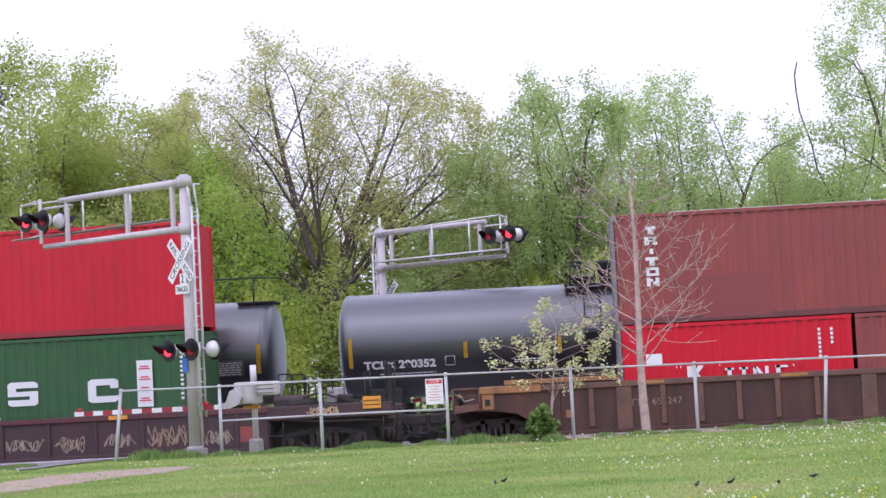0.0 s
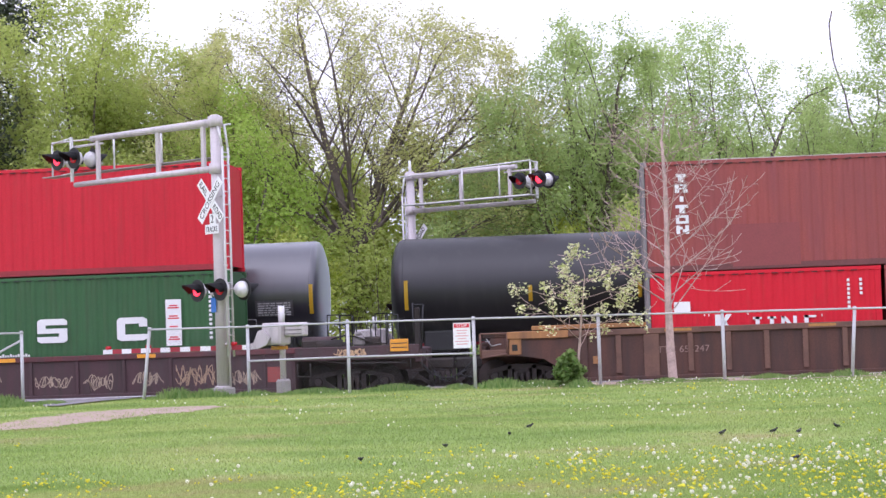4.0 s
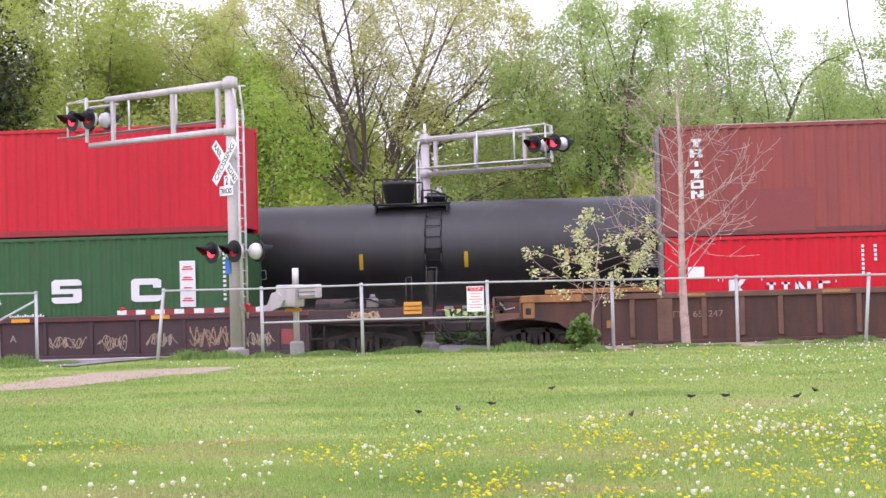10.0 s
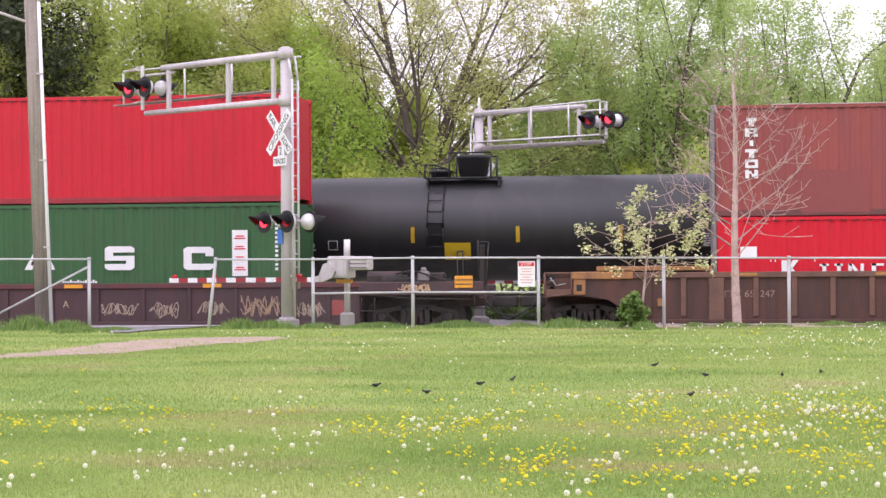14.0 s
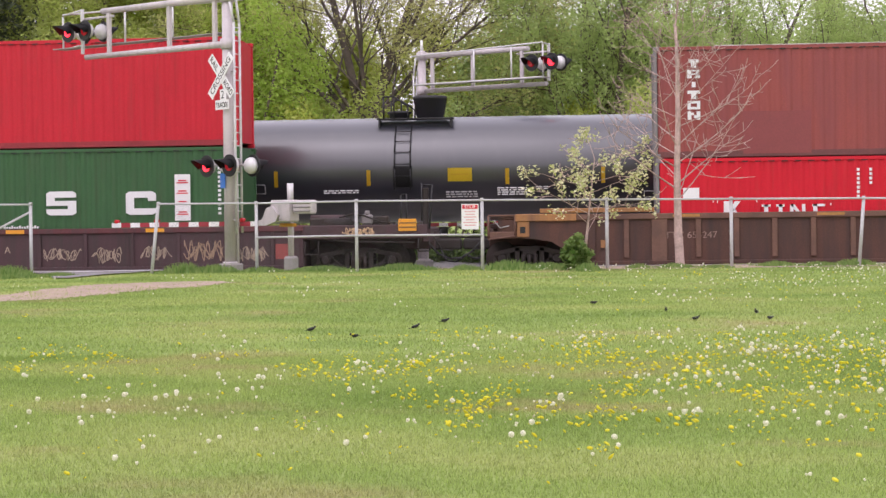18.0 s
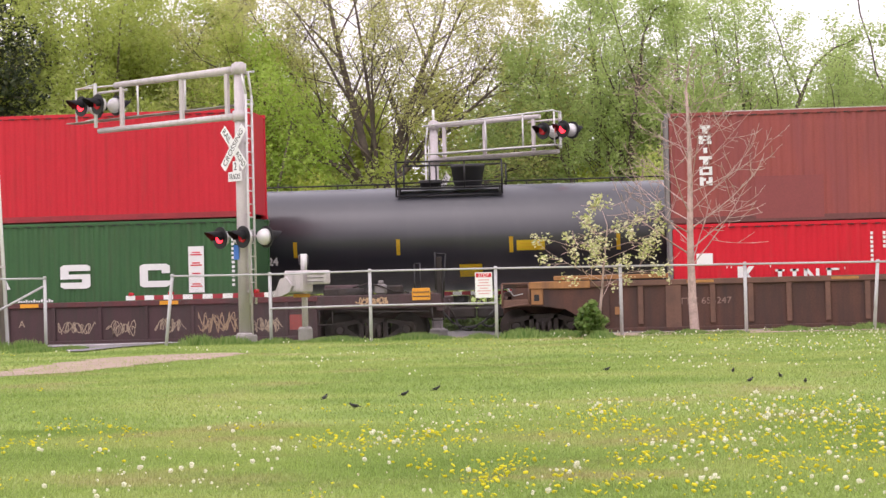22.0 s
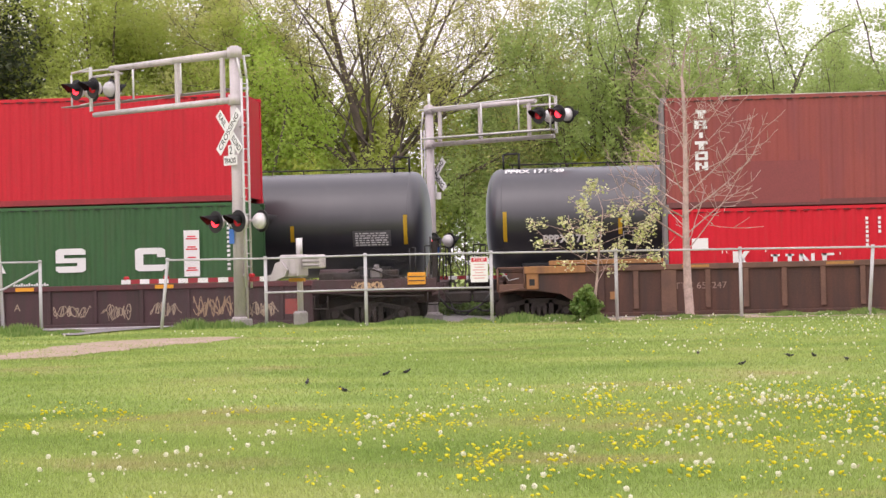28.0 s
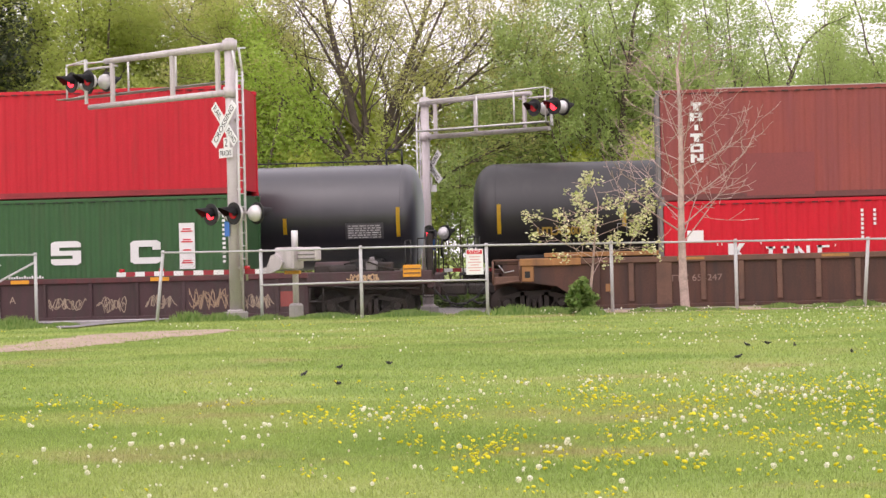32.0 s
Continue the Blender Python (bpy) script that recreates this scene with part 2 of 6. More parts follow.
# ---- mesh helpers ----
def part(name, bm, material, parent=None, label="", smooth=False):
    """Links a bmesh or a ready mesh as one object under its thing."""
    if isinstance(bm, bmesh.types.BMesh):
        me = bpy.data.meshes.new(name)
        bm.to_mesh(me)
        bm.free()
    else:
        me = bm
    if material is not None:
        me.materials.append(material)
    if smooth:
        for f in me.polygons:
            f.use_smooth = True
    ob = new(name, me)
    if parent is not None:
        ob.parent = parent
    if label:
        ob["label"] = label
    if name == "lettering":
        ob["kind"] = "stuff"
    return ob


def box(bm, a, b, bevel=0.0):
    """Adds a box between the corners a and b, its edges rounded by bevel."""
    r = bmesh.ops.create_cube(bm, size=1)
    vs = r["verts"]
    for v in vs:
        v.co = Vector([(a[i] + b[i]) / 2 + v.co[i] * (b[i] - a[i]) for i in range(3)])
    if bevel:
        es = list({e for v in vs for e in v.link_edges})
        bmesh.ops.bevel(bm, geom=es, offset=bevel, segments=1, affect="EDGES")
    return bm


def boxm(a, b, bevel=0.0):
    return box(bmesh.new(), a, b, bevel)


def tube(bm, a, b, r, r2=None, sides=10, caps=True):
    """Adds a round bar from a to b."""
    a, b = Vector(a), Vector(b)
    r2 = r if r2 is None else r2
    q = (b - a).to_track_quat("Z", "Y").to_matrix()
    ra, rb = [], []
    for i in range(sides):
        c, s = math.cos(2 * math.pi * i / sides), math.sin(2 * math.pi * i / sides)
        ra.append(bm.verts.new(a + q @ Vector((c * r, s * r, 0))))
        rb.append(bm.verts.new(b + q @ Vector((c * r2, s * r2, 0))))
    for i in range(sides):
        j = (i + 1) % sides
        f = bm.faces.new((ra[i], ra[j], rb[j], rb[i]))
        f.smooth = True
    if caps:
        bm.faces.new(ra[::-1])
        bm.faces.new(rb)
    return bm


def tubem(a, b, r, r2=None, sides=10):
    return tube(bmesh.new(), a, b, r, r2, sides)


def bent(points, r, sides=6):
    """A bent bar through the points."""
    bm = bmesh.new()
    for a, b in zip(points, points[1:]):
        tube(bm, a, b, r, None, sides)
    return bm


def lathe(profile, axis="X", sides=40):
    """Turns (along, radius) pairs round an axis."""
    bm = bmesh.new()
    rings = []
    for x, r in profile:
        ring = []
        for i in range(sides):
            c, s = math.cos(2 * math.pi * i / sides) * r, math.sin(2 * math.pi * i / sides) * r
            ring.append(bm.verts.new({"X": (x, c, s), "Y": (c, x, s), "Z": (c, s, x)}[axis]))
        rings.append(ring)
    for ra, rb in zip(rings, rings[1:]):
        for i in range(sides):
            j = (i + 1) % sides
            bm.faces.new((ra[i], ra[j], rb[j], rb[i])).smooth = True
    bm.faces.new(rings[0][::-1])
    bm.faces.new(rings[-1])
    bmesh.ops.recalc_face_normals(bm, faces=bm.faces)
    return bm


def moved(bm, m):
    bm.transform(m)
    return bm


def words(text, size, m, depth=0.004, width=None, bold=0.0):
    """A mesh of flat raised letters, centred, at the pose m; width stretches it to a length."""
    cu = bpy.data.curves.new("words", "FONT")
    cu.body, cu.size, cu.extrude, cu.align_x, cu.align_y = text, size, depth, "CENTER", "CENTER"
    cu.offset = bold
    ob = bpy.data.objects.new("words", cu)
    scene.collection.objects.link(ob)
    bpy.context.view_layer.update()
    me = bpy.data.meshes.new_from_object(ob.evaluated_get(bpy.context.evaluated_depsgraph_get()))
    bpy.data.objects.remove(ob)
    if width:
        xs = [v.co.x for v in me.vertices]
        k = width / (max(xs) - min(xs))
        me.transform(Matrix.Diagonal((k, 1, 1, 1)))
    me.transform(m)
    return me


FRONT = pose(0, 0, 0, 90)


def thing(name, m=None, label="", category="", group="", kind=""):
    ob = new(name)
    if m is not None:
        ob.matrix_world = m
    return tagged(ob, label, category, group, kind)


def raw_mesh(name, verts, faces):
    """A mesh from numpy arrays: verts n x 3, faces m x k."""
    me = bpy.data.meshes.new(name)
    verts, faces = np.asarray(verts, np.float32), np.asarray(faces, np.int32)
    k = faces.shape[1]
    me.vertices.add(len(verts))
    me.vertices.foreach_set("co", verts.ravel())
    me.loops.add(faces.size)
    me.loops.foreach_set("vertex_index", faces.ravel())
    me.polygons.add(len(faces))
    me.polygons.foreach_set("loop_start", np.arange(0, faces.size, k, dtype=np.int32))
    me.polygons.foreach_set("loop_total", np.full(len(faces), k, np.int32))
    me.update(calc_edges=True)
    return me


# ---- ground ----
def smooth(a, b, x):
    k = min(1.0, max(0.0, (x - a) / (b - a)))
    return k * k * (3 - 2 * k)


def ground_z(x, y):
    """Lawn bank in front, sunk track bed, level ground beyond."""
    z = 0.45 - 0.52 * smooth(45.6, 49.5, y)
    if y > 60:
        z += 0.25 * smooth(60, 66, y)
    if y < 46:
        z += 0.02 * noise.noise((x * 0.3, y * 0.3, 0))
    return z


def sheet(name, xs, ys, zf, material):
    verts = [(x, y, zf(x, y)) for y in ys for x in xs]
    n = len(xs)
    faces = [(j * n + i, j * n + i + 1, (j + 1) * n + i + 1, (j + 1) * n + i) for j in range(len(ys) - 1) for i in range(n - 1)]
    return part(name, raw_mesh(name, verts, faces), material, smooth=True)


_xs = [-3000, -900, -300, -120, -60] + [i * 1.0 for i in range(-40, 41)] + [60, 120, 300, 900, 3000]
_ys = [-900, -200, -50, -10] + [i * 0.75 for i in range(0, 90)] + [70, 80, 100, 150, 300, 900, 3000]
ground = tagged(sheet("ground", _xs, _ys, ground_z, LAWN), "mown green lawn sloping down to the track bed", "lawn", kind="structure")
bed = sheet("ballast_bed", [i * 1.0 for i in range(-45, 46)], [49.2, 49.8, 51, 53, 55.5, 58, 59.5, 60.3],
            lambda x, y: -0.06 + 0.03 * noise.noise((x * 1.3, y * 1.3, 0)) - (0.12 if y < 49.3 or y > 60.2 else 0) + 0.06 * smooth(49.2, 50.5, y), BALLAST)
tagged(bed, "grey crushed-stone ballast under two tracks", "ballast", kind="structure")

# road that crosses the tracks at a slant, and the worn dirt path that joins it
SLANT = math.tan(radians(36))


def strip(name, rows, material, lift, label, category, wob=0.0):
    """A draped band; rows give y, x from, x to."""
    verts, faces, n = [], [], 8
    rng = random.Random(name)
    for y, x0, x1 in rows:
        a, b = x0 + rng.uniform(-wob, wob), x1 + rng.uniform(-wob, wob)
        for i in range(n):
            x = a + (b - a) * i / (n - 1)
            verts.append((x, y, ground_z(x, y) + lift))
    for j in range(len(rows) - 1):
        for i in range(n - 1):
            faces.append((j * n + i, j * n + i + 1, (j + 1) * n + i + 1, (j + 1) * n + i))
    return tagged(part(name, raw_mesh(name, verts, faces), material), label, category, kind="structure")


def road_span(y):
    """Edges of the asphalt at y; a narrow worn apron in front of the fence."""
    a, b = -19.6 + (y - 44.9) * SLANT, -10.4 + (y - 44.9) * SLANT
    return (a, max(b, -10.7) if y < 44.9 else b) if y > 43.4 else (-12.7 + 0.35 * (43.4 - y), -10.7 - 0.2 * (43.4 - y))


# y, x from, x to
PATH = [(28.8, -10.3, -10.0), (29.2, -10.5, -9.7), (30.4, -10.3, -8.9), (31.0, -10.2, -8.5), (33.1, -10.1, -8.3), (34.0, -10.1, -8.0), (35.2, -10.1, -7.6), (36.2, -10.0, -7.3), (37.0, -9.3, -7.2), (37.5, -8.6, -7.4), (37.8, -8.1, -7.6)]


def path_span(y):
    for (y0, a0, b0), (y1, a1, b1) in zip(PATH, PATH[1:]):
        if y0 <= y <= y1:
            k = (y - y0) / (y1 - y0)
            return a0 + (a1 - a0) * k, b0 + (b1 - b0) * k
    return 0.0, 0.0


strip("road", [(y, *road_span(y)) for y in [40.4 + 0.5 * i for i in range(0, 98)]], ASPHALT, 0.03,
      "worn grey asphalt road crossing the tracks at a slant", "road")
for i in range(2):
    strip("stop_line", [(y, -13.2 + i * 0.7 + (y - 44), -11.9 + i * 0.4 + (y - 44) * 1.2) for y in (44.0 + i * 0.7, 44.35 + i * 0.7)], SIGN_W, 0.042, "worn white road marking on asphalt", "road marking")
strip("dirt_path", [(y, *path_span(y)) for y in [28.9 + 0.35 * i for i in range(26)]], DIRT, 0.009, "bare trodden dirt path across the lawn", "path", wob=0.22)
strip("dirt_verge", [(42.7, 0.2, 1.2), (43.0, -0.8, 3.4), (43.5, -1.6, 8.0), (43.9, -3.8, 14), (44.3, -5.2, 14), (44.75, -5.4, 14)], DIRT, 0.011, "bare dirt at the foot of the fence", "dirt", wob=0.3)
strip("gravel_verge", [(44.7, -4.0, 14), (45.2, -4.3, 14), (45.9, -4.3, 14), (46.8, -4.5, 14)], BALLAST, 0.012, "strip of pale gravel behind the fence", "gravel", wob=0.2)


def track(yc):
    for side in (-0.75, 0.75):
        bm = bmesh.new()
        y = yc + side
        box(bm, (-60, y - 0.036, 0.03), (60, y + 0.036, 0.075), 0.008)
        box(bm, (-60, y - 0.01, -0.06), (60, y + 0.01, 0.031))
        box(bm, (-60, y - 0.07, -0.085), (60, y + 0.07, -0.058))
        tagged(part("rail", bm, RAILM), "rusty steel rail with a worn top", "rail", "rails of the two tracks", "structure")
    tie = None
    for i in range(80):
        x = -24 + i * 0.6
        if tie is None:
            tie = part("sleeper", boxm((-0.11, -1.3, -0.17), (0.11, 1.3, 0), 0.015), TIEM)
            tagged(tie, "dark creosoted timber sleeper in the ballast", "sleeper", "sleepers", "structure")
            tie.location = (x, yc, -0.045)
        else:
            copy_thing(tie, pose(x, yc, -0.045))


NEAR_Y, FAR_Y, RAIL_Z = 53.16, 57.4, 0.075
track(NEAR_Y)
track(FAR_Y)


# ---- containers ----
def corrugated(x0, x1, z0, z1, y, out):
    """A trapezoid-ribbed steel wall; out is -1 or 1, the side it faces."""
    pitch, depth = 0.278, 0.03
    n = max(1, round((x1 - x0) / pitch))
    p = (x1 - x0) / n
    pts = []
    for i in range(n):
        a = x0 + i * p
        pts += [(a, 0), (a + 0.26 * p, 0), (a + 0.5 * p, depth), (a + 0.76 * p, depth)]
    pts.append((x1, 0))
    bm = bmesh.new()
    lo = [bm.verts.new((x, y - out * d, z0)) for x, d in pts]
    hi = [bm.verts.new((x, y - out * d, z1)) for x, d in pts]
    for i in range(len(pts) - 1):
        bm.faces.new((lo[i], lo[i + 1], hi[i + 1], hi[i]))
    yb = y - out * (depth + 0.02)
    back = [bm.verts.new(v) for v in ((x0, yb, z0), (x1, yb, z0), (x1, yb, z1), (x0, yb, z1))]
    bm.faces.new(back)
    bm.faces.new((lo[0], hi[0], back[3], back[0]))
    bm.faces.new((lo[-1], back[1], back[2], hi[-1]))
    bmesh.ops.recalc_face_normals(bm, faces=bm.faces)
    return bm


# darker rail paints: shade of the recessed rail put into the colour, plus grime
RAIL_SHADE_GRIME = {"red_container_paint": surf("shaded_grimy_red_rail", (0.3, 0.028, 0.036), 0.7, var=0.25, scale=2), "maroon_container_paint": surf("shaded_grimy_maroon_rail", (0.15, 0.05, 0.048), 0.7, var=0.25, scale=2)}
DULLPLATE = surf("dirty_amber_reflector", (0.42, 0.2, 0.05), 0.6, var=0.3, scale=6)


def container(name, x0, length, z0, height, paint, label, post_paint=None):
    c = thing(name, pose(x0, NEAR_Y, z0), label, "shipping container")
    L, Hh, w = length, height, 1.219
    pp = post_paint or paint
    for out in (-1, 1):
        part("side_wall", corrugated(0.12, L - 0.12, 0.15, Hh - 0.09, out * (w - 0.012), out), paint, c)
        part("top_rail", boxm((0.1, out * w - 0.03 * (out > 0) - 0.0 * out, Hh - 0.1), (L - 0.1, out * w + 0.03 * (out < 0), Hh - 0.005), 0.006), paint, c)
        part("bottom_rail", boxm((0.1, min(out * w, out * (w - 0.05)), 0.01), (L - 0.1, max(out * w, out * (w - 0.05)), 0.165), 0.006), RAIL_SHADE_GRIME.get(paint.name, paint), c, "bottom rail, some darkened with grime and painted shade")
        for x in (0, L - 0.16):
            part("corner_post", boxm((x, min(out * w, out * (w - 0.12)), 0.118), (x + (0.1 if pp is not paint and x == 0 else 0.16), max(out * w, out * (w - 0.12)), Hh - 0.118), 0.012), pp if x == 0 else paint, c)
            for z in (0, Hh - 0.118):
                bm = boxm((x - 0.003, min(out * (w + 0.003), out * (w - 0.16)), z), (x + 0.177, max(out * (w + 0.003), out * (w - 0.16)), z + 0.118), 0.012)
                part("corner_casting", bm, pp if x == 0 else paint, c)
    part("roof", moved(corrugated(0.1, L - 0.1, -w + 0.05, w - 0.05, 0, -1), pose(0, 0, Hh - 0.012) @ Matrix(((1, 0, 0, 0), (0, 0, 1, 0), (0, -1, 0, 0), (0, 0, 0, 1)))), paint, c)
    for x in (0.03, L - 0.07):
        part("end_wall", boxm((x, -w + 0.1, 0.1), (x + 0.04, w - 0.1, Hh - 0.08)), pp if x < 1 else paint, c)
    part("floor", boxm((0.1, -w + 0.05, 0.1), (L - 0.1, w - 0.05, 0.15)), TIEM, c)
    # slots are not cut: black blocks under the top rail paint their shade
    for i in range(int((L - 0.3) / 0.34)):
        x = 0.2 + i * 0.34
        part("rail_slot_shade", boxm((x, -w - 0.004, Hh - 0.112), (x + 0.16, -w + 0.02, Hh - 0.088)), BLACK, c)
    return c


FACE = -1.222
red_top = container("shipping_container", -9.9 - 12.19, 12.19, 3.578, 2.896, RED, "tall bright red ribbed container stacked on a green one")
green = container("shipping_container", -9.86 - 12.19, 12.19, 0.66, 2.896, GREEN, "dark green ribbed container with large white marks")
brown = container("shipping_container", 1.09, 12.19, 3.065, 2.896, MAROON, "faded maroon ribbed container stacked on red ones", GREYPOST)
kred = container("shipping_container", 1.12, 6.058, 0.46, 2.591, KRED, "scarlet short container sitting low in a well car", GREYPOST)
brown2 = container("shipping_container", 7.28, 6.058, 0.46, 2.591, MAROON, "faded maroon short container sitting low in a well car")


def mark(parent, name, x0, x1, z0, z1, material, y=FACE - 0.012, label=""):
    """A flat painted patch on a near face, in the thing's own space."""
    return part(name, boxm((x0, y, z0), (x1, y + 0.012, z1)), material, parent, label)


def glyph(parent, x, z, w, h, bars, material=LETTER, y=FACE - 0.012):
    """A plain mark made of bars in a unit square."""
    bm = bmesh.new()
    for a, b, c, d in bars:
        box(bm, (x + a * w, y, z + b * h), (x + c * w, y + 0.012, z + d * h))
    return part("painted_mark", bm, material, parent, "large white painted mark")


GX, GZ = 9.86 + 12.19, -0.66
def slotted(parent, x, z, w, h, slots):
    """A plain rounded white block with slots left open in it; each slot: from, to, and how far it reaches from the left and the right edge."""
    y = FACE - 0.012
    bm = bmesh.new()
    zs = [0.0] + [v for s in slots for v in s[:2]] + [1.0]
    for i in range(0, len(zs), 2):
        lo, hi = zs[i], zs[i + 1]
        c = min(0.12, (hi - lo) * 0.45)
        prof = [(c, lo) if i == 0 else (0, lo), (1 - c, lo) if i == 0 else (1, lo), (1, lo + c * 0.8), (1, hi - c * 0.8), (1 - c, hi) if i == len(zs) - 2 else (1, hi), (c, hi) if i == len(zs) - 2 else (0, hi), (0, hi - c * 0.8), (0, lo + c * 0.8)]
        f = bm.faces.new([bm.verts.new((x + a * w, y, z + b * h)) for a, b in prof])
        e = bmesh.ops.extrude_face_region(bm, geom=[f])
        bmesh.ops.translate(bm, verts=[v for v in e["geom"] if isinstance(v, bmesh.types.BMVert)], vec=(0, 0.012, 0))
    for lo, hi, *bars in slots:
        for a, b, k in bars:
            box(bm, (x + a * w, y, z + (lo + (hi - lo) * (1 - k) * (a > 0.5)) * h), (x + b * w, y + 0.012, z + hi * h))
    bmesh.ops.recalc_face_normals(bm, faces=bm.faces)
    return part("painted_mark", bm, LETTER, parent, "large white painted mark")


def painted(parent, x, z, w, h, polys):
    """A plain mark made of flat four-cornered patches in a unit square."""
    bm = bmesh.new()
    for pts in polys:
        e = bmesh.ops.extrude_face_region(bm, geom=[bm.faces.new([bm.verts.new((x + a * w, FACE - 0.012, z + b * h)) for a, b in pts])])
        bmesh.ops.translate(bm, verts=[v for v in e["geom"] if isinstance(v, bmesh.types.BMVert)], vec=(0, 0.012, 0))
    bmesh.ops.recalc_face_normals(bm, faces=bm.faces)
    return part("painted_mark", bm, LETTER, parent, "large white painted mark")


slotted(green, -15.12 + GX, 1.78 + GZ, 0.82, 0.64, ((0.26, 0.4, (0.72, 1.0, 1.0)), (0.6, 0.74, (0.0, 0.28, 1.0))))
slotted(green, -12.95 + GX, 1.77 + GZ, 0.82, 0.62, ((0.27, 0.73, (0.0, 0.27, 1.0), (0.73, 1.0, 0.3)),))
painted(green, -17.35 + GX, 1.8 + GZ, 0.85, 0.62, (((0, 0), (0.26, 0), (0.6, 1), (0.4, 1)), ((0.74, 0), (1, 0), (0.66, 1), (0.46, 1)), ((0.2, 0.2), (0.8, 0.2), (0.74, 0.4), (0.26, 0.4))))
lab = mark(green, "label_board", -11.62 + GX, -11.2 + GX, 1.6 + GZ, 2.83 + GZ, SIGN_W, label="white board with red print lines")
for i in range(4):
    z = 1.75 + i * 0.28 + GZ
    bm = bmesh.new()
    for a, b, c in ((0.06, 0.36, 0.0), (0.1, 0.32, 0.06)):
        box(bm, (-11.62 + GX + a, FACE - 0.02, z + c), (-11.62 + GX + b, FACE - 0.011, z + c + 0.035))
    part("print_line", bm, REDINK, green)
bm = bmesh.new()
for i in range(11):
    box(bm, (-10.45 + GX, FACE - 0.012, 1.75 + i * 0.12 + GZ), (-10.37 + GX, FACE, 1.82 + i * 0.12 + GZ))
part("number_mark", bm, LETTER, green, "column of small white marks")["kind"] = "stuff"
bm = bmesh.new()
for i in range(14):
    box(bm, (-16.3 + i * 0.07 + GX, FACE - 0.012, 1.44 + GZ), (-16.25 + i * 0.07 + GX, FACE, 1.49 + (0.03 if i % 3 == 0 else 0) + GZ))
part("small_print", bm, LETTER, green)["kind"] = "stuff"
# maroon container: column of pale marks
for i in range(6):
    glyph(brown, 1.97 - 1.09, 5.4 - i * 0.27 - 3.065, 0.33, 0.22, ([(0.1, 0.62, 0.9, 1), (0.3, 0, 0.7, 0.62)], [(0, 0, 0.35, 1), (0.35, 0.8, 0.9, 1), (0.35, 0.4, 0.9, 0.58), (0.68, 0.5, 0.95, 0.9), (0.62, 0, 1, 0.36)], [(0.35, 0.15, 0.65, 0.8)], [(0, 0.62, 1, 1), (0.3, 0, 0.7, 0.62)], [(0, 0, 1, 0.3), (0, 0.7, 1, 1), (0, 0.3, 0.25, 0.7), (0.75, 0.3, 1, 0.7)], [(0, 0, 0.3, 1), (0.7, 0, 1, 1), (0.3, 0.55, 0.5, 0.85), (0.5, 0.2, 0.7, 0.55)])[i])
# added thin strip; its pale colour holds both dust and skylight on the edge
part("roof_edge", boxm((1.6, -1.222, 2.893), (12.0, -1.19, 2.915)), surf("dusty_skylit_edge", (0.55, 0.5, 0.48), 0.8, var=0.5, scale=4), brown, "dusty roof edge, painted pale as if sky-lit")
mark(brown, "paint_patch", 3.4 - 1.09, 5.15 - 1.09, 3.15 - 3.065, 4.25 - 3.065, surf("repainted_maroon", (0.24, 0.054, 0.053), 0.6, var=0.14), y=FACE - 0.003, label="darker repainted patch")
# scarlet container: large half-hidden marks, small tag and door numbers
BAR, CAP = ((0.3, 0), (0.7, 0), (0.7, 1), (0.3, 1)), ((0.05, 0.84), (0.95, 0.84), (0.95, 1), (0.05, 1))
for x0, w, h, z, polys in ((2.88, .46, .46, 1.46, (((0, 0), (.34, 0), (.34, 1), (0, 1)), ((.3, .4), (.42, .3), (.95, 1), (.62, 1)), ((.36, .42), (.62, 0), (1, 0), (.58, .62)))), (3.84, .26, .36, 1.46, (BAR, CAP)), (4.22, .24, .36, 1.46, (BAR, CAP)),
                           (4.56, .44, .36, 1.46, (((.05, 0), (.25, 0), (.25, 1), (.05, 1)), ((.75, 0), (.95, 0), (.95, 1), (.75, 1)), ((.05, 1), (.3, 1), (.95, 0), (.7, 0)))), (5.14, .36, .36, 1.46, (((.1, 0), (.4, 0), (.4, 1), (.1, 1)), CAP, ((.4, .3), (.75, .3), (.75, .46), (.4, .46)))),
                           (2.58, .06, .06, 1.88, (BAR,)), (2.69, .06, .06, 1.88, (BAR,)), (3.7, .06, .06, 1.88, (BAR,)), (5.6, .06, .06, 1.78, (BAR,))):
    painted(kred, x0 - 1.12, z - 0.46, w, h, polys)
part("tag", boxm((1.83 - 1.12, FACE - 0.01, 2.0 - 0.46), (2.25 - 1.12, FACE, 2.28 - 0.46)), SIGN_W, kred, "small white tag")
for xx in (6.3, 6.62):
    bm = bmesh.new()
    for i in range(7 if xx < 6.5 else 4):
        box(bm, (xx - 1.12, FACE - 0.01, 2.66 - i * 0.115 - 0.46), (xx + 0.07 - 1.12, FACE, 2.735 - i * 0.115 - 0.46))
    part("number_mark", bm, LETTER, kred)["kind"] = "stuff"


# ---- well cars ----
def wheelset(parent, x, z, r=0.42):
    for side in (-0.76, 0.76):
        s = -1 if side < 0 else 1
        w = part("wheel", moved(lathe([(-0.07, 0.1), (-0.07, r - 0.05), (-0.05, r - 0.02), (0.03, r), (0.05, r + 0.025), (0.065, r + 0.025), (0.065, 0.12), (0.09, 0.1)], "Y", 28), pose(x, side, z) @ Matrix.Diagonal((1, -s * -1, 1, 1))), SOOT, parent)
    part("axle", tubem((x, -1.0, z), (x, 1.0, z), 0.08), SOOT, parent)


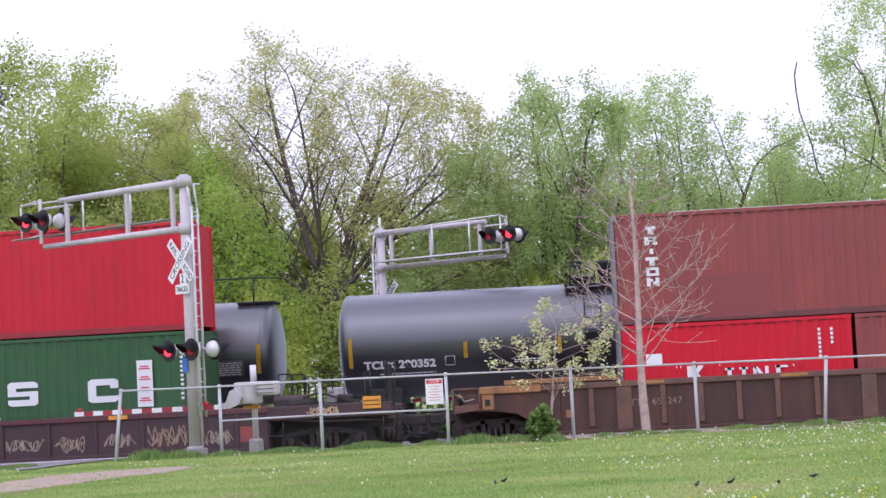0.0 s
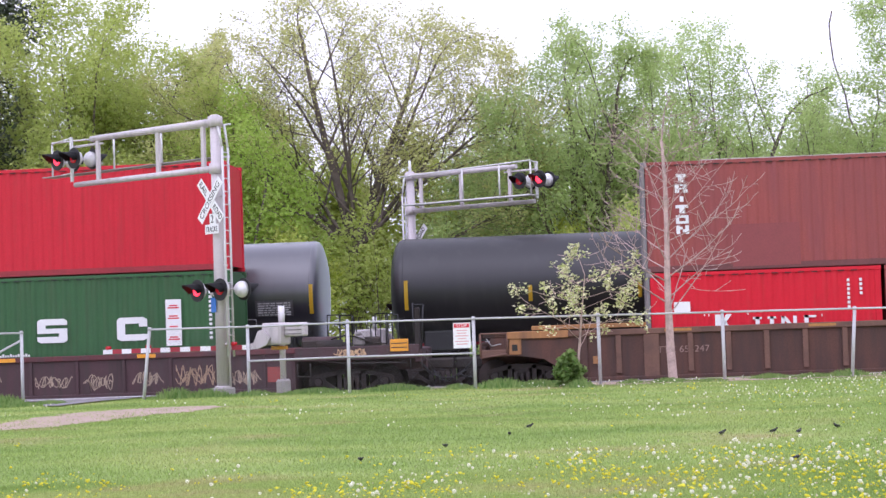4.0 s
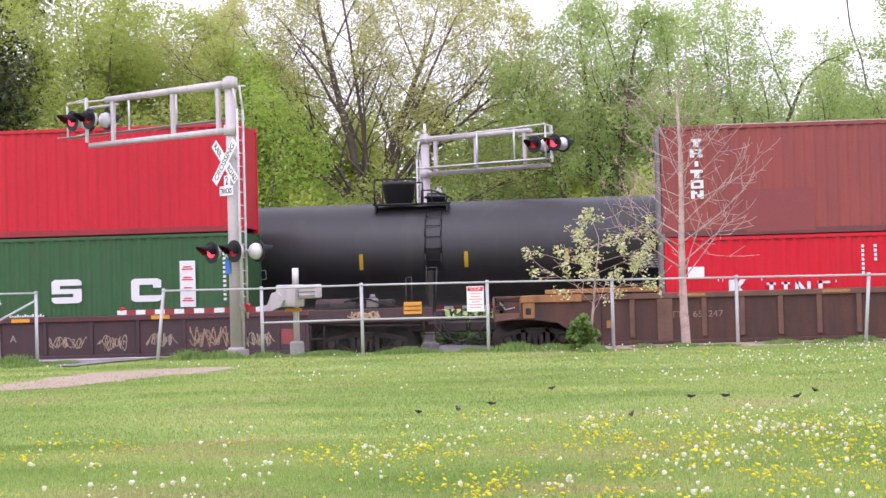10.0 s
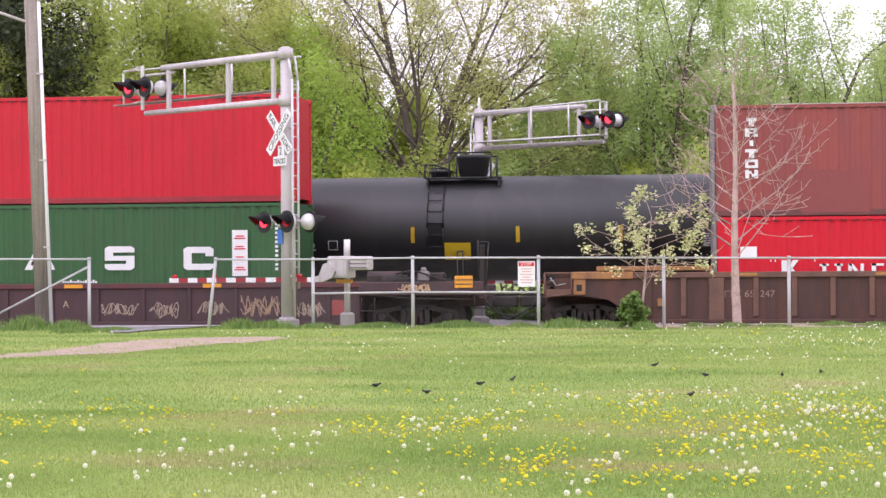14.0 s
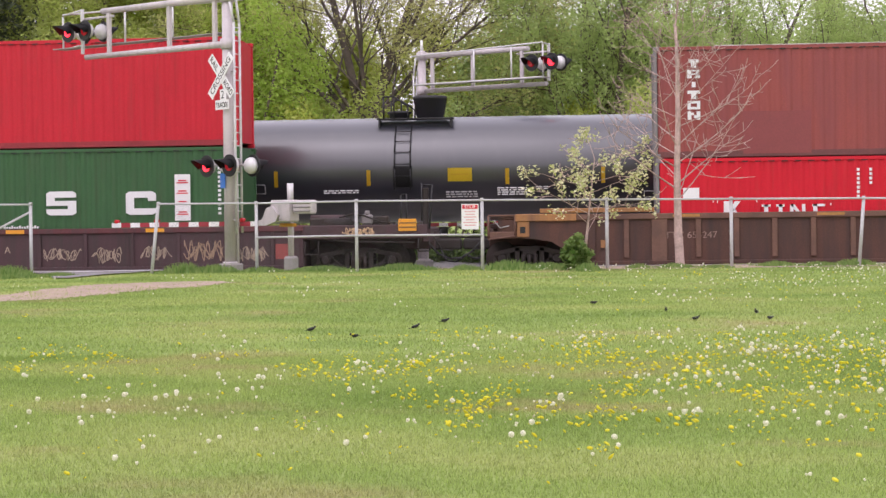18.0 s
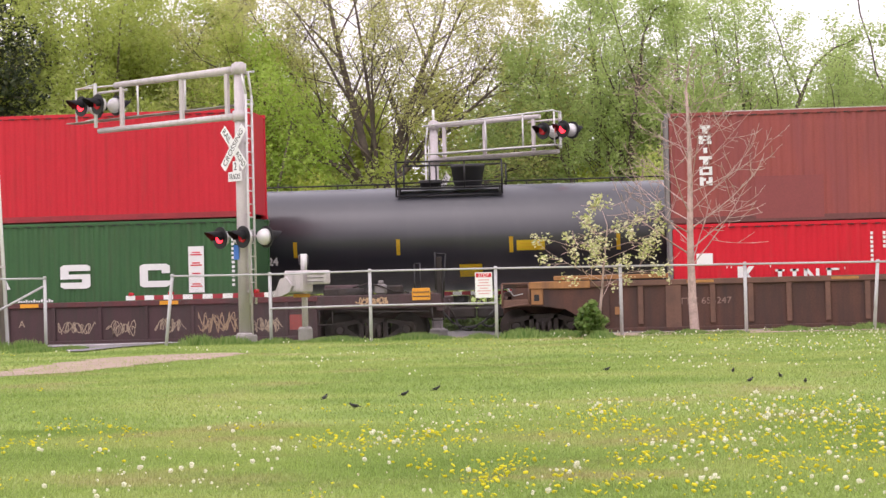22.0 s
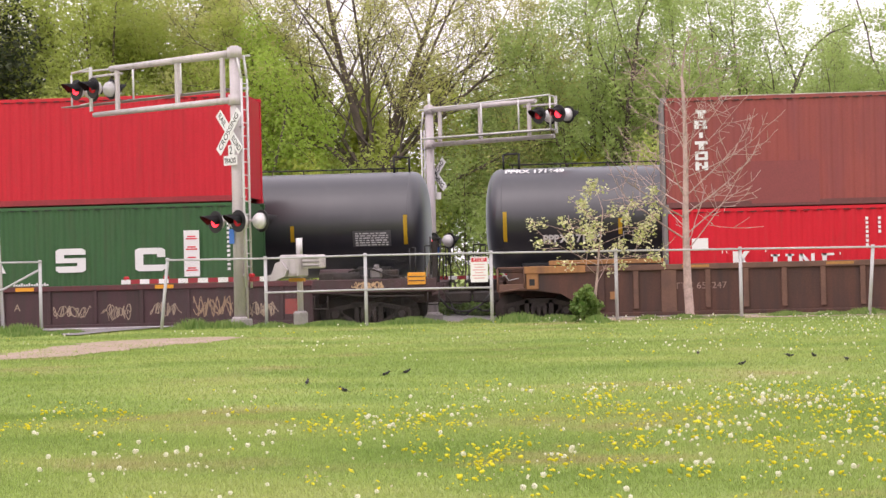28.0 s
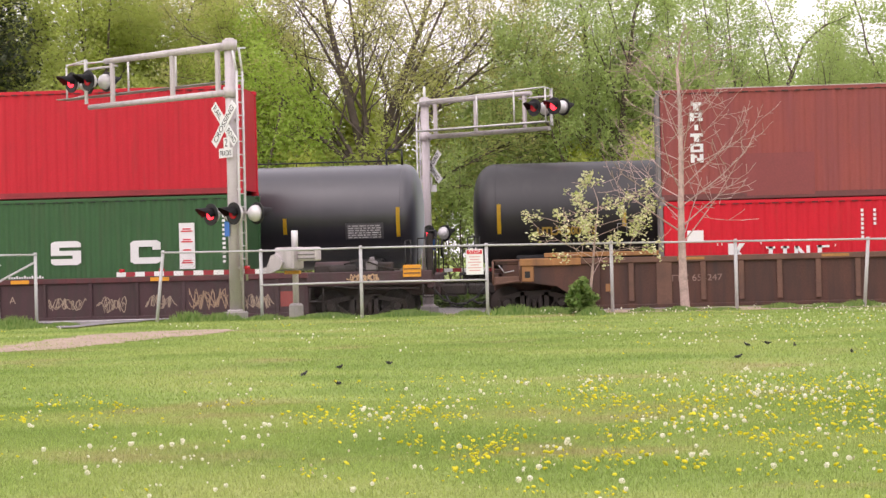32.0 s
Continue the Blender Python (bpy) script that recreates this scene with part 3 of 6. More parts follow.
def truck(parent, x, half=0.89):
    """A three-piece freight truck: side frames, springs, bolster and two wheelsets."""
    z = 0.42 + RAIL_Z
    for dx in (-half, half):
        wheelset(parent, x + dx, z)
    for s in (-1, 1):
        y = s * 0.98
        bm = bmesh.new()

        def bar(p0, p1, t):
            """A cast bar of the side frame between two points of its plane."""
            d = Vector((p1[0] - p0[0], 0, p1[1] - p0[1]))
            u = Vector((-d.z, 0, d.x)).normalized() * t / 2
            q0, q1 = Vector((x + p0[0], y, p0[1])), Vector((x + p1[0], y, p1[1]))
            vs = [bm.verts.new(q + Vector((0, dy, 0))) for dy in (-0.06, 0.06) for q in (q0 + u, q0 - u, q1 - u, q1 + u)]
            for f in ((0, 1, 2, 3), (7, 6, 5, 4), (0, 4, 5, 1), (1, 5, 6, 2), (2, 6, 7, 3), (3, 7, 4, 0)):
                bm.faces.new([vs[i] for i in f])

        for k in (-1, 1):
            bar((k * (half + 0.2), z + 0.1), (k * 0.32, z + 0.25), 0.12)
            bar((k * (half - 0.16), z + 0.0), (k * 0.32, z - 0.27), 0.1)
            bar((k * 0.32, z - 0.3), (k * 0.32, z + 0.28), 0.12)
            bar((k * (half + 0.2), z + 0.1), (k * (half + 0.2), z - 0.1), 0.09)
            bar((k * (half - 0.16), z + 0.14), (k * (half - 0.16), z - 0.1), 0.09)
        bar((-0.34, z + 0.25), (0.34, z + 0.25), 0.12)
        bar((-0.36, z - 0.27), (0.36, z - 0.27), 0.12)
        bmesh.ops.recalc_face_normals(bm, faces=bm.faces)
        part("side_frame", bm, SOOT, parent)
        for dx in (-half, half):
            part("bearing_cap", tubem((x + dx, y + s * 0.05, z), (x + dx, y + s * 0.14, z), 0.12, 0.1, 14), SOOT, parent)
        for dx in (-0.16, 0, 0.16):
            part("spring", tubem((x + dx, y + s * 0.08, z - 0.22), (x + dx, y + s * 0.08, z + 0.1), 0.06, None, 10), SOOT, parent)
    part("bolster", boxm((x - 0.2, -1.05, z - 0.02), (x + 0.2, 1.05, z + 0.22), 0.03), SOOT, parent)


def squiggle(rng, x, z, w, h, n, r=0.012):
    """A sprayed scrawl: a looping line on the near face."""
    pts = []
    ph = [rng.uniform(0, 6.28) for _ in range(4)]
    for i in range(n * 9 + 1):
        k = i / (n * 9)
        pts.append((x + w * (k + 0.1 * math.sin(k * n * 6.28 + ph[0])), 0, z + h * (0.5 + 0.38 * math.sin(k * n * 6.28 * 1.31 + ph[1]) + 0.14 * math.sin(k * n * 15 + ph[2]))))
    return pts


def scrawl(parent, x, z, w, h, n, seed, material, y):
    rng = random.Random(seed)
    bm = bmesh.new()
    for k in range(2):
        pts = squiggle(rng, x + rng.uniform(0, 0.1) * w, z + rng.uniform(-0.05, 0.1), w * rng.uniform(0.75, 1.0), h * rng.uniform(0.7, 1), n + k)
        vs = []
        for (a, _, b), (c, _, d) in zip(pts, pts[1:]):
            t = Vector((c - a, 0, d - b))
            if t.length < 1e-5:
                continue
            nrm = Vector((-t.z, 0, t.x)).normalized() * 0.011
            q = [Vector((a, y, b)) + nrm, Vector((a, y, b)) - nrm, Vector((c, y, d)) - nrm, Vector((c, y, d)) + nrm]
            bm.faces.new([bm.verts.new(v - Vector((0, 0.003 + 0.001 * k, 0))) for v in q])
    return part("painted_scrawl", bm, material, parent, "sprayed graffiti scrawl")


SPRAY = surf("faded_spray_paint", (0.38, 0.3, 0.22), 0.8, var=0.3, scale=4)
SPRAY2 = surf("tan_spray_paint", (0.4, 0.28, 0.18), 0.8, var=0.3, scale=4)


def well_car_left():
    c = thing("well_car", pose(0, NEAR_Y, 0), "dark maroon container well car with sprayed graffiti", "rail car")
    y = -1.42
    for s in (-1, 1):
        a, b = sorted((s * 1.40, s * 1.36))
        part("side_sheet", boxm((-23.5, a, 0.33), (-8.25, b, 1.3)), WELL_L, c)
        a, b = sorted((s * 1.46, s * 1.30))
        part("top_chord", boxm((-23.5, a, 1.28), (-8.15, b, 1.42), 0.015), WELL_LT, c)
        part("bottom_chord", boxm((-23.5, a, 0.27), (-8.25, b, 0.39), 0.015), WELL_L, c)
        for i in range(12):
            x = -8.98 - i * 1.258
            part("side_post", boxm((x - 0.05, min(s * 1.40, s * 1.45), 0.39), (x + 0.05, max(s * 1.40, s * 1.45), 1.28), 0.01), WELL_L, c)
    part("well_floor", boxm((-23.5, -1.3, 0.3), (-8.3, 1.3, 0.38)), WELL_L, c)
    part("end_bulkhead", boxm((-8.3, -1.38, 0.33), (-8.15, 1.38, 1.3), 0.02), WELL_L, c)
    part("centre_sill", boxm((-8.2, -0.35, 0.75), (-4.75, 0.35, 1.25), 0.03), WELL_L, c)
    part("end_deck", boxm((-8.2, -1.32, 1.22), (-5.0, 1.32, 1.3), 0.02), WELL_L, c)
    part("side_sill", boxm((-8.2, -1.43, 1.06), (-4.85, -1.33, 1.42), 0.02), WELL_L, c)
    part("side_sill", boxm((-8.2, 1.33, 1.02), (-4.85, 1.43, 1.34), 0.02), WELL_L, c)
    part("end_beam", boxm((-5.0, -1.38, 0.95), (-4.78, 1.38, 1.32), 0.03), WELL_L, c)
    pl = part("reflector_plate", boxm((-5.62, -1.47, 1.25), (-5.14, -1.43, 1.57), 0.01), YPLATE, c, "orange plate with dark lettering lines")
    for z in (1.34, 1.45):
        part("plate_line", boxm((-5.6, -1.478, z), (-5.16, -1.47, z + 0.025)), WELL_L, pl)
    for x in (-15.92, -12.12):
        part("reflector", boxm((x - 0.25, -1.475, 1.3), (x + 0.25, -1.46, 1.4)), YPLATE, c)
    # hand rails and brake gear on the end
    part("grab_rail", bent([(-5.55, -1.4, 1.3), (-5.55, -1.4, 2.2), (-5.4, -1.4, 2.22), (-5.4, -1.4, 1.35)], 0.02), BLACK, c)
    part("brake_stand", boxm((-4.98, -1.38, 1.3), (-4.83, -1.2, 2.38), 0.02), SOOT, c)
    part("grab_rail", bent([(-5.0, -1.4, 1.5), (-5.0, -1.4, 2.5)], 0.02), BLACK, c)
    part("grab_rail", bent([(-4.8, -1.4, 1.3), (-4.72, -1.4, 2.45), (-4.95, -1.4, 2.45)], 0.025), BLACK, c)
    part("brake_cylinder", tubem((-7.6, -1.2, 1.45), (-6.9, -1.2, 1.45), 0.16, None, 16), SOOT, c)
    for x, w, h in ((-8.0, 0.5, 0.28), (-7.0, 0.3, 0.2), (-6.35, 0.45, 0.32)):
        part("brake_fitting", boxm((x, -1.3, 1.3), (x + w, -0.9, 1.34 + h), 0.04), SOOT, c)
    part("train_line_pipe", bent([(-8.2, -1.36, 1.12), (-6.8, -1.4, 0.98), (-5.2, -1.38, 0.95)], 0.025), SOOT, c)
    part("crossover_platform", boxm((-6.9, -1.4, 1.36), (-5.7, 1.4, 1.42), 0.01), SOOT, c)
    part("uncoupling_lever", bent([(-4.7, -1.35, 1.1), (-4.5, -1.2, 0.75), (-4.3, -0.3, 0.7)], 0.02), SOOT, c)
    part("coupler", boxm((-4.8, -0.14, 0.72), (-4.05, 0.14, 1.02), 0.05), SOOT, c)
    part("air_hose", bent([(-4.6, -0.4, 0.75), (-4.45, -0.45, 0.45), (-4.2, -0.4, 0.4), (-3.9, -0.4, 0.6)], 0.03), BLACK, c)
    part("air_reservoir", tubem((-8.0, -0.95, 1.5), (-7.1, -0.95, 1.5), 0.2, None, 16), WELL_L, c)
    part("brake_valve", boxm((-6.62, -1.36, 1.42), (-6.3, -1.12, 1.7), 0.05), GREYPOST, c, "dusty grey brake valve")
    part("valve_bowl", tubem((-6.46, -1.24, 1.68), (-6.46, -1.24, 1.8), 0.09, 0.06, 12), GREYPOST, c)
    part("brake_pipe", bent([(-7.2, -1.3, 1.62), (-6.8, -1.38, 1.72), (-6.5, -1.38, 1.66), (-6.1, -1.38, 1.5), (-5.7, -1.4, 1.46)], 0.022), SOOT, c)
    part("step", bent([(-5.1, -1.42, 1.05), (-5.1, -1.44, 0.72), (-4.8, -1.44, 0.72), (-4.8, -1.42, 1.05)], 0.02), SOOT, c)
    part("step", bent([(-8.1, -1.42, 1.0), (-8.1, -1.46, 0.66), (-7.75, -1.46, 0.66), (-7.75, -1.42, 1.0)], 0.02), SOOT, c)
    part("brake_hose", bent([(-4.9, -0.9, 0.95), (-4.6, -0.95, 0.62), (-4.3, -0.9, 0.5), (-4.0, -0.9, 0.52), (-3.7, -0.9, 0.7), (-3.45, -0.85, 1.0)], 0.03), BLACK, c)
    truck(c, -6.72)
    truck(c, -24.5)
    for i, (x, w, h, n) in enumerate(((-15.2, 0.95, 0.4, 4), (-13.8, 0.75, 0.42, 4), (-12.55, 0.85, 0.45, 4), (-11.3, 1.05, 0.6, 6), (-9.9, 0.8, 0.5, 4))):
        scrawl(c, x, 0.52, w, h, n, i, SPRAY if i != 3 else SPRAY2, -1.40)
    scrawl(c, -7.1, 1.12, 1.0, 0.24, 5, 9, surf("bright_tan_spray_paint", (0.62, 0.42, 0.24), 0.8, var=0.3, scale=4), -1.43)
    part("painted_letter", words("A", 0.26, pose(-16.15, -1.406, 0.86) @ FRONT, 0.002), SPRAY, c)
    rustp = part("rust_patch", boxm((-9.2 + 0.3, -1.404, 0.55), (-8.4, -1.4, 0.95)), surf("bare_red_primer", (0.28, 0.07, 0.06), 0.8, var=0.3, scale=4), c)
    return c


def well_car_right():
    c = thing("well_car", pose(0, NEAR_Y, 0), "rusty brown container well car with tan ends", "rail car")
    for s in (-1, 1):
        a, b = sorted((s * 1.40, s * 1.36))
        bm = bmesh.new()
        prof = [(-3.0, 1.5), (-3.0, 1.06), (-2.1, 1.0), (-1.6, 0.92), (-1.25, 0.7), (-1.1, 0.35), (15.5, 0.35), (15.5, 1.5)]
        f = bm.faces.new([bm.verts.new((px, a, pz)) for px, pz in prof])
        e = bmesh.ops.extrude_face_region(bm, geom=[f])
        bmesh.ops.translate(bm, verts=[v for v in e["geom"] if isinstance(v, bmesh.types.BMVert)], vec=(0, b - a, 0))
        bmesh.ops.recalc_face_normals(bm, faces=bm.faces)
        part("side_sheet", bm, WELL_R, c)
        a, b = sorted((s * 1.47, s * 1.28))
        part("top_chord", boxm((-0.95, a, 1.48), (15.5, b, 1.63), 0.015), CHORD_R, c)
        part("end_chord", boxm((-2.55, a, 1.46), (-0.95, b, 1.65), 0.015), WELL_RT, c, "tan painted end of the chord")
        part("bottom_chord", boxm((-1.05, a, 0.3), (15.5, b, 0.4), 0.015), WELL_R, c)
        for x, w in ((1.2, 0.2), (2.21, 0.07), (3.19, 0.07), (4.17, 0.07), (5.16, 0.07), (6.17, 0.07), (7.5, 0.2), (8.6, 0.07), (9.6, 0.07), (10.6, 0.07), (-0.55, 0.09), (0.35, 0.07)):
            part("side_post", boxm((x - w, min(s * 1.40, s * 1.46), 0.48 if w < 0.1 else 0.38), (x + w, max(s * 1.40, s * 1.46), 1.48), 0.012), CHORD_R if x > 0 else WELL_R, c)
    for x in (1.9, 5.6):
        part("reflector", boxm((x - 0.35, -1.477, 1.53), (x + 0.35, -1.47, 1.6)), DULLPLATE, c, "dirty amber reflector")
    part("walkway", boxm((-1.9, -1.46, 1.67), (1.08, -0.9, 1.79), 0.015), WELL_RT, c, "tan slatted walkway plate")
    part("walkway", boxm((-1.9, 0.9, 1.67), (1.08, 1.46, 1.79), 0.015), WELL_RT, c)
    part("end_deck", boxm((-3.2, -1.38, 1.5), (-0.9, 1.38, 1.6), 0.02), WELL_R, c)
    part("pad", boxm((-2.5, -1.44, 1.05), (-2.18, -1.38, 1.47), 0.02), WELL_RT, c, "tan jacking pad")
    # no real opening: a black plate paints the shade inside the pad's hole
    part("pad_hole_shade", boxm((-2.42, -1.446, 1.15), (-2.28, -1.44, 1.32)), BLACK, c)
    part("step_frame", bent([(-3.25, -1.42, 1.62), (-2.55, -1.42, 1.62), (-2.55, -1.42, 1.08), (-3.25, -1.42, 1.0), (-3.25, -1.42, 1.62)], 0.03), CHORD_R, c)
    part("end_sill", boxm((-3.28, -1.38, 1.0), (-3.1, 1.38, 1.28), 0.02), WELL_R, c)
    part("step", boxm((-3.25, -1.42, 1.02), (-2.5, -1.2, 1.2), 0.02), CHORD_R, c)
    part("handhold", bent([(-3.1, -1.44, 1.5), (-2.95, -1.47, 1.3), (-2.7, -1.47, 1.35)], 0.015), GREYINK, c)
    part("bulkhead", boxm((0.85, -1.35, 0.4), (0.95, 1.35, 1.6), 0.02), WELL_R, c)
    part("well_floor", boxm((1.0, -1.3, 0.32), (15.5, 1.3, 0.4)), WELL_R, c)
    part("centre_sill", boxm((-3.3, -0.3, 0.8), (-0.2, 0.3, 1.4), 0.03), WELL_R, c)
    part("coupler", boxm((-4.02, -0.14, 0.72), (-3.2, 0.14, 1.02), 0.05), SOOT, c)
    part("air_hose", bent([(-3.4, -0.4, 0.75), (-3.55, -0.45, 0.5), (-3.75, -0.4, 0.5), (-3.9, -0.4, 0.6)], 0.03), BLACK, c)
    part("warning_tag", boxm((-0.32, -1.475, 0.75), (-0.18, -1.46, 0.95)), WELL_RT, c)
    truck(c, -2.2, 0.72)
    part("stencil_mark", words("TTX 655247", 0.24, pose(2.02, -1.406, 1.05) @ FRONT, 0.002, 1.35), surf("dull_stencil_paint", (0.27, 0.18, 0.15), 0.8, var=0.3, scale=4), c)
    return c


well_car_left()
well_car_right()


# ---- tank cars on the far track ----
TANK_R, TANK_Z, HALF = 1.52, 2.89, 7.95


def on_tank(x, z, w, lift=0.006):
    """Pose of something lying on the near flank of the tank at the height z."""
    a = math.asin((z - TANK_Z) / TANK_R)
    r = TANK_R + lift
    return pose(x, -r * math.cos(a), TANK_Z + r * math.sin(a), 90 - math.degrees(a))


def patch(x0, x1, z0, z1, lift=0.006):
    """A thin plate that follows the tank's near flank."""
    n = max(2, int((z1 - z0) / 0.06))
    bm = bmesh.new()
    rows = []
    for i in range(n + 1):
        z = z0 + (z1 - z0) * i / n
        a = math.asin(max(-0.999, min(0.999, (z - TANK_Z) / TANK_R)))
        y, zz = -(TANK_R + lift) * math.cos(a), TANK_Z + (TANK_R + lift) * math.sin(a)
        rows.append((bm.verts.new((x0, y, zz)), bm.verts.new((x1, y, zz))))
    for a, b in zip(rows, rows[1:]):
        bm.faces.new((a[0], a[1], b[1], b[0]))
    bmesh.ops.solidify(bm, geom=bm.faces[:], thickness=0.004)
    return bm


def print_lines(x0, x1, z0, z1, rows, rng, lift=0.012):
    bm = bmesh.new()
    h = (z1 - z0) / rows
    for r in range(rows):
        x = x0
        z = z0 + r * h
        a = math.asin((z + h * 0.3 - TANK_Z) / TANK_R)
        y = -(TANK_R + lift) * math.cos(a)
        while x < x1 - 0.03:
            w = min(rng.uniform(0.05, 0.2), x1 - x)
            box(bm, (x, y, z), (x + w, y + 0.006, z + h * 0.55))
            x += w + 0.035
    return bm


def tank_car(name, number, paint, style, stripes, text, panel, seed, ink=LETTER, label=""):
    """A tank car about its middle; style: 'railed' (long platform, roof walk), 'box' or 'grey' (short platform and ladder)."""
    global TANK_Z
    TANK_Z = 2.89 if seed == 10 else (2.97 if paint is not TANK else 2.92)
    c = thing(name, None, label, "tank car", "train of tank cars")
    rng = random.Random(seed)
    R = TANK_R
    deep = {"grey": 0.28, "railed": 0.48}.get(style, 0.4) if seed != 10 else 0.68
    turns = [radians(9 * i) for i in range(11)]
    head = [(deep * math.sin(q) ** 0.9, max(0.04, R * math.cos(q) ** 0.55)) for q in turns]
    prof = [(-HALF - a, r) for a, r in reversed(head)] + [(HALF + a, r) for a, r in head]
    part("tank", moved(lathe(prof, "X", 64), pose(0, 0, TANK_Z)), paint, c)
    for x in (-HALF + 0.02, HALF - 0.02):
        part("weld_band", moved(lathe([(x - 0.02, R - 0.01), (x - 0.012, R + 0.004), (x + 0.012, R + 0.004), (x + 0.02, R - 0.01)], "X", 64), pose(0, 0, TANK_Z)), paint, c)
    for x in (-7.83, *stripes, 7.97 if style == "grey" else 7.87):
        longest = abs(x) > 7
        part("reflective_stripe", patch(x - 0.055, x + 0.055, 2.36 if longest else 2.5, 3.2 if longest else 2.95), STRIPE, c, "yellow reflective stripe")
    if number:
        start, width, box_at = text
        x = -7.89 + start + width / 2
        part("car_number", words(number, 0.32, on_tank(x, 2.40, 1), 0.003, width, 0.012), ink, c, "pale stencilled letters")["kind"] = "stuff"
        x = -7.89 + box_at
        part("stencil_box", bent([(x, -R * 0.945, 2.32), (x + 0.26, -R * 0.945, 2.32), (x + 0.26, -R * 0.985, 2.57), (x, -R * 0.985, 2.57), (x, -R * 0.945, 2.32)], 0.012), GREYINK, c)
        if style == "grey":
            part("small_print", print_lines(x - 1.9, x - 0.3, 2.06, 2.2, 2, rng), GREYINK, c)["kind"] = "stuff"
    if panel:
        part("data_panel", patch(HALF - 1.6, HALF - 0.5, 2.32, 2.78, 0.008), DATA, c, "grey stencilled data panel")
        part("small_print", print_lines(HALF - 1.52, HALF - 0.58, 2.35, 2.74, 6, rng, 0.016), DATAINK, c)["kind"] = "stuff"
    if style == "grey":
        part("placard", patch(0.36, 1.05, 2.6, 2.98, 0.01), PLACARD, c, "square yellow placard")
        part("print_line", patch(0.45, 0.95, 2.78, 2.82, 0.014), STRIPE, c)
        part("small_print", print_lines(1.76, 2.6, 2.2, 2.44, 4, rng), LETTER, c)["kind"] = "stuff"
        part("small_print", print_lines(2.85, 3.2, 2.35, 2.45, 2, rng), LETTER, c)["kind"] = "stuff"
        part("small_print", print_lines(0.3, 1.2, 2.15, 2.35, 3, rng), GREYINK, c)["kind"] = "stuff"
        part("small_print", print_lines(-3.2, -2.2, 2.3, 2.42, 2, rng), LETTER, c)["kind"] = "stuff"
        part("stencil_box", bent([(5.9, -R * 0.86, 2.08), (6.35, -R * 0.86, 2.08), (6.35, -R * 0.92, 2.25), (5.9, -R * 0.92, 2.25), (5.9, -R * 0.86, 2.08)], 0.012), GREYINK, c)
    elif style == "railed":
        part("placard", patch(1.75, 2.55, 2.55, 2.84, 0.01), PLACARD, c, "wide yellow placard")
        for z in (2.63, 2.72):
            part("print_line", patch(1.85, 2.45, z, z + 0.03, 0.014), STRIPE, c)
    # underframe and trucks
    for s in (-1, 1):
        part("stub_sill", boxm((s * 9.0 - 0.0 if s < 0 else 6.2, -0.3, 0.85), (-6.2 if s < 0 else 9.0, 0.3, 1.3), 0.03), SOOT, c)
        part("saddle", boxm((s * 6.9 - 0.5, -1.2, 1.15), (s * 6.9 + 0.5, 1.2, 1.75), 0.05), BLACK, c)
        part("end_platform", boxm((s * 8.65 - 0.35, -1.4, 1.22), (s * 8.65 + 0.35, 1.4, 1.3), 0.01), BLACK, c)
        part("coupler", boxm((min(s * 8.95, s * 9.28), -0.13, 0.8), (max(s * 8.95, s * 9.28), 0.13, 1.08), 0.04), SOOT, c)
        truck(c, s * 6.9)
        for yy in (-1.38, 1.38):
            part("ladder", bent([(s * 8.4, yy, 1.0), (s * 8.4, yy, 2.3), (s * 8.75, yy, 2.3), (s * 8.75, yy, 1.0)], 0.018), BLACK, c)
            part("handrail", bent([(s * 8.9, yy * 0.9, 1.3), (s * 8.9, yy * 0.9, 2.0), (s * 7.9, yy * 1.02, 2.15)], 0.018), BLACK, c)
        part("brake_wheel", moved(lathe([(0, 0.25), (0.03, 0.27), (0.05, 0.25)], "X", 20), pose(s * 9.0, -0.5, 2.0)), BLACK, c) if s > 0 else None
    part("brake_rod", tubem((-6, -0.6, 1.0), (6, -0.6, 1.0), 0.03), SOOT, c)
    part("bottom_outlet", tubem((0, 0, 1.3), (0, 0, 0.85), 0.25, 0.2, 16), BLACK, c)
    # dome fittings, platform
    top = TANK_Z + R
    vx, mx = {"railed": (0.3, -0.8), "flip": (-0.2, -1.15), "grey": (-0.25, -1.15)}.get(style, (-0.25, 0.85))
    part("valve_housing", moved(lathe([(top - 0.1, 0.38), (top + 0.06, 0.4), (top + 0.08, 0.42), (top + 0.5, 0.48), (top + 0.52, 0.5), (top + 0.6, 0.5), (top + 0.62, 0.44)], "Z", 24), pose(vx, 0, 0)), BLACK, c)
    part("manway", moved(lathe([(top - 0.1, 0.3), (top + 0.1, 0.3), (top + 0.11, 0.36), (top + 0.17, 0.36), (top + 0.19, 0.3)], "Z", 20), pose(mx, 0, 0)), BLACK, c)
    w, px = (1.52, -0.17) if style == "railed" else (1.1, {"flip": -0.4, "grey": -0.6}.get(style, 0.2))
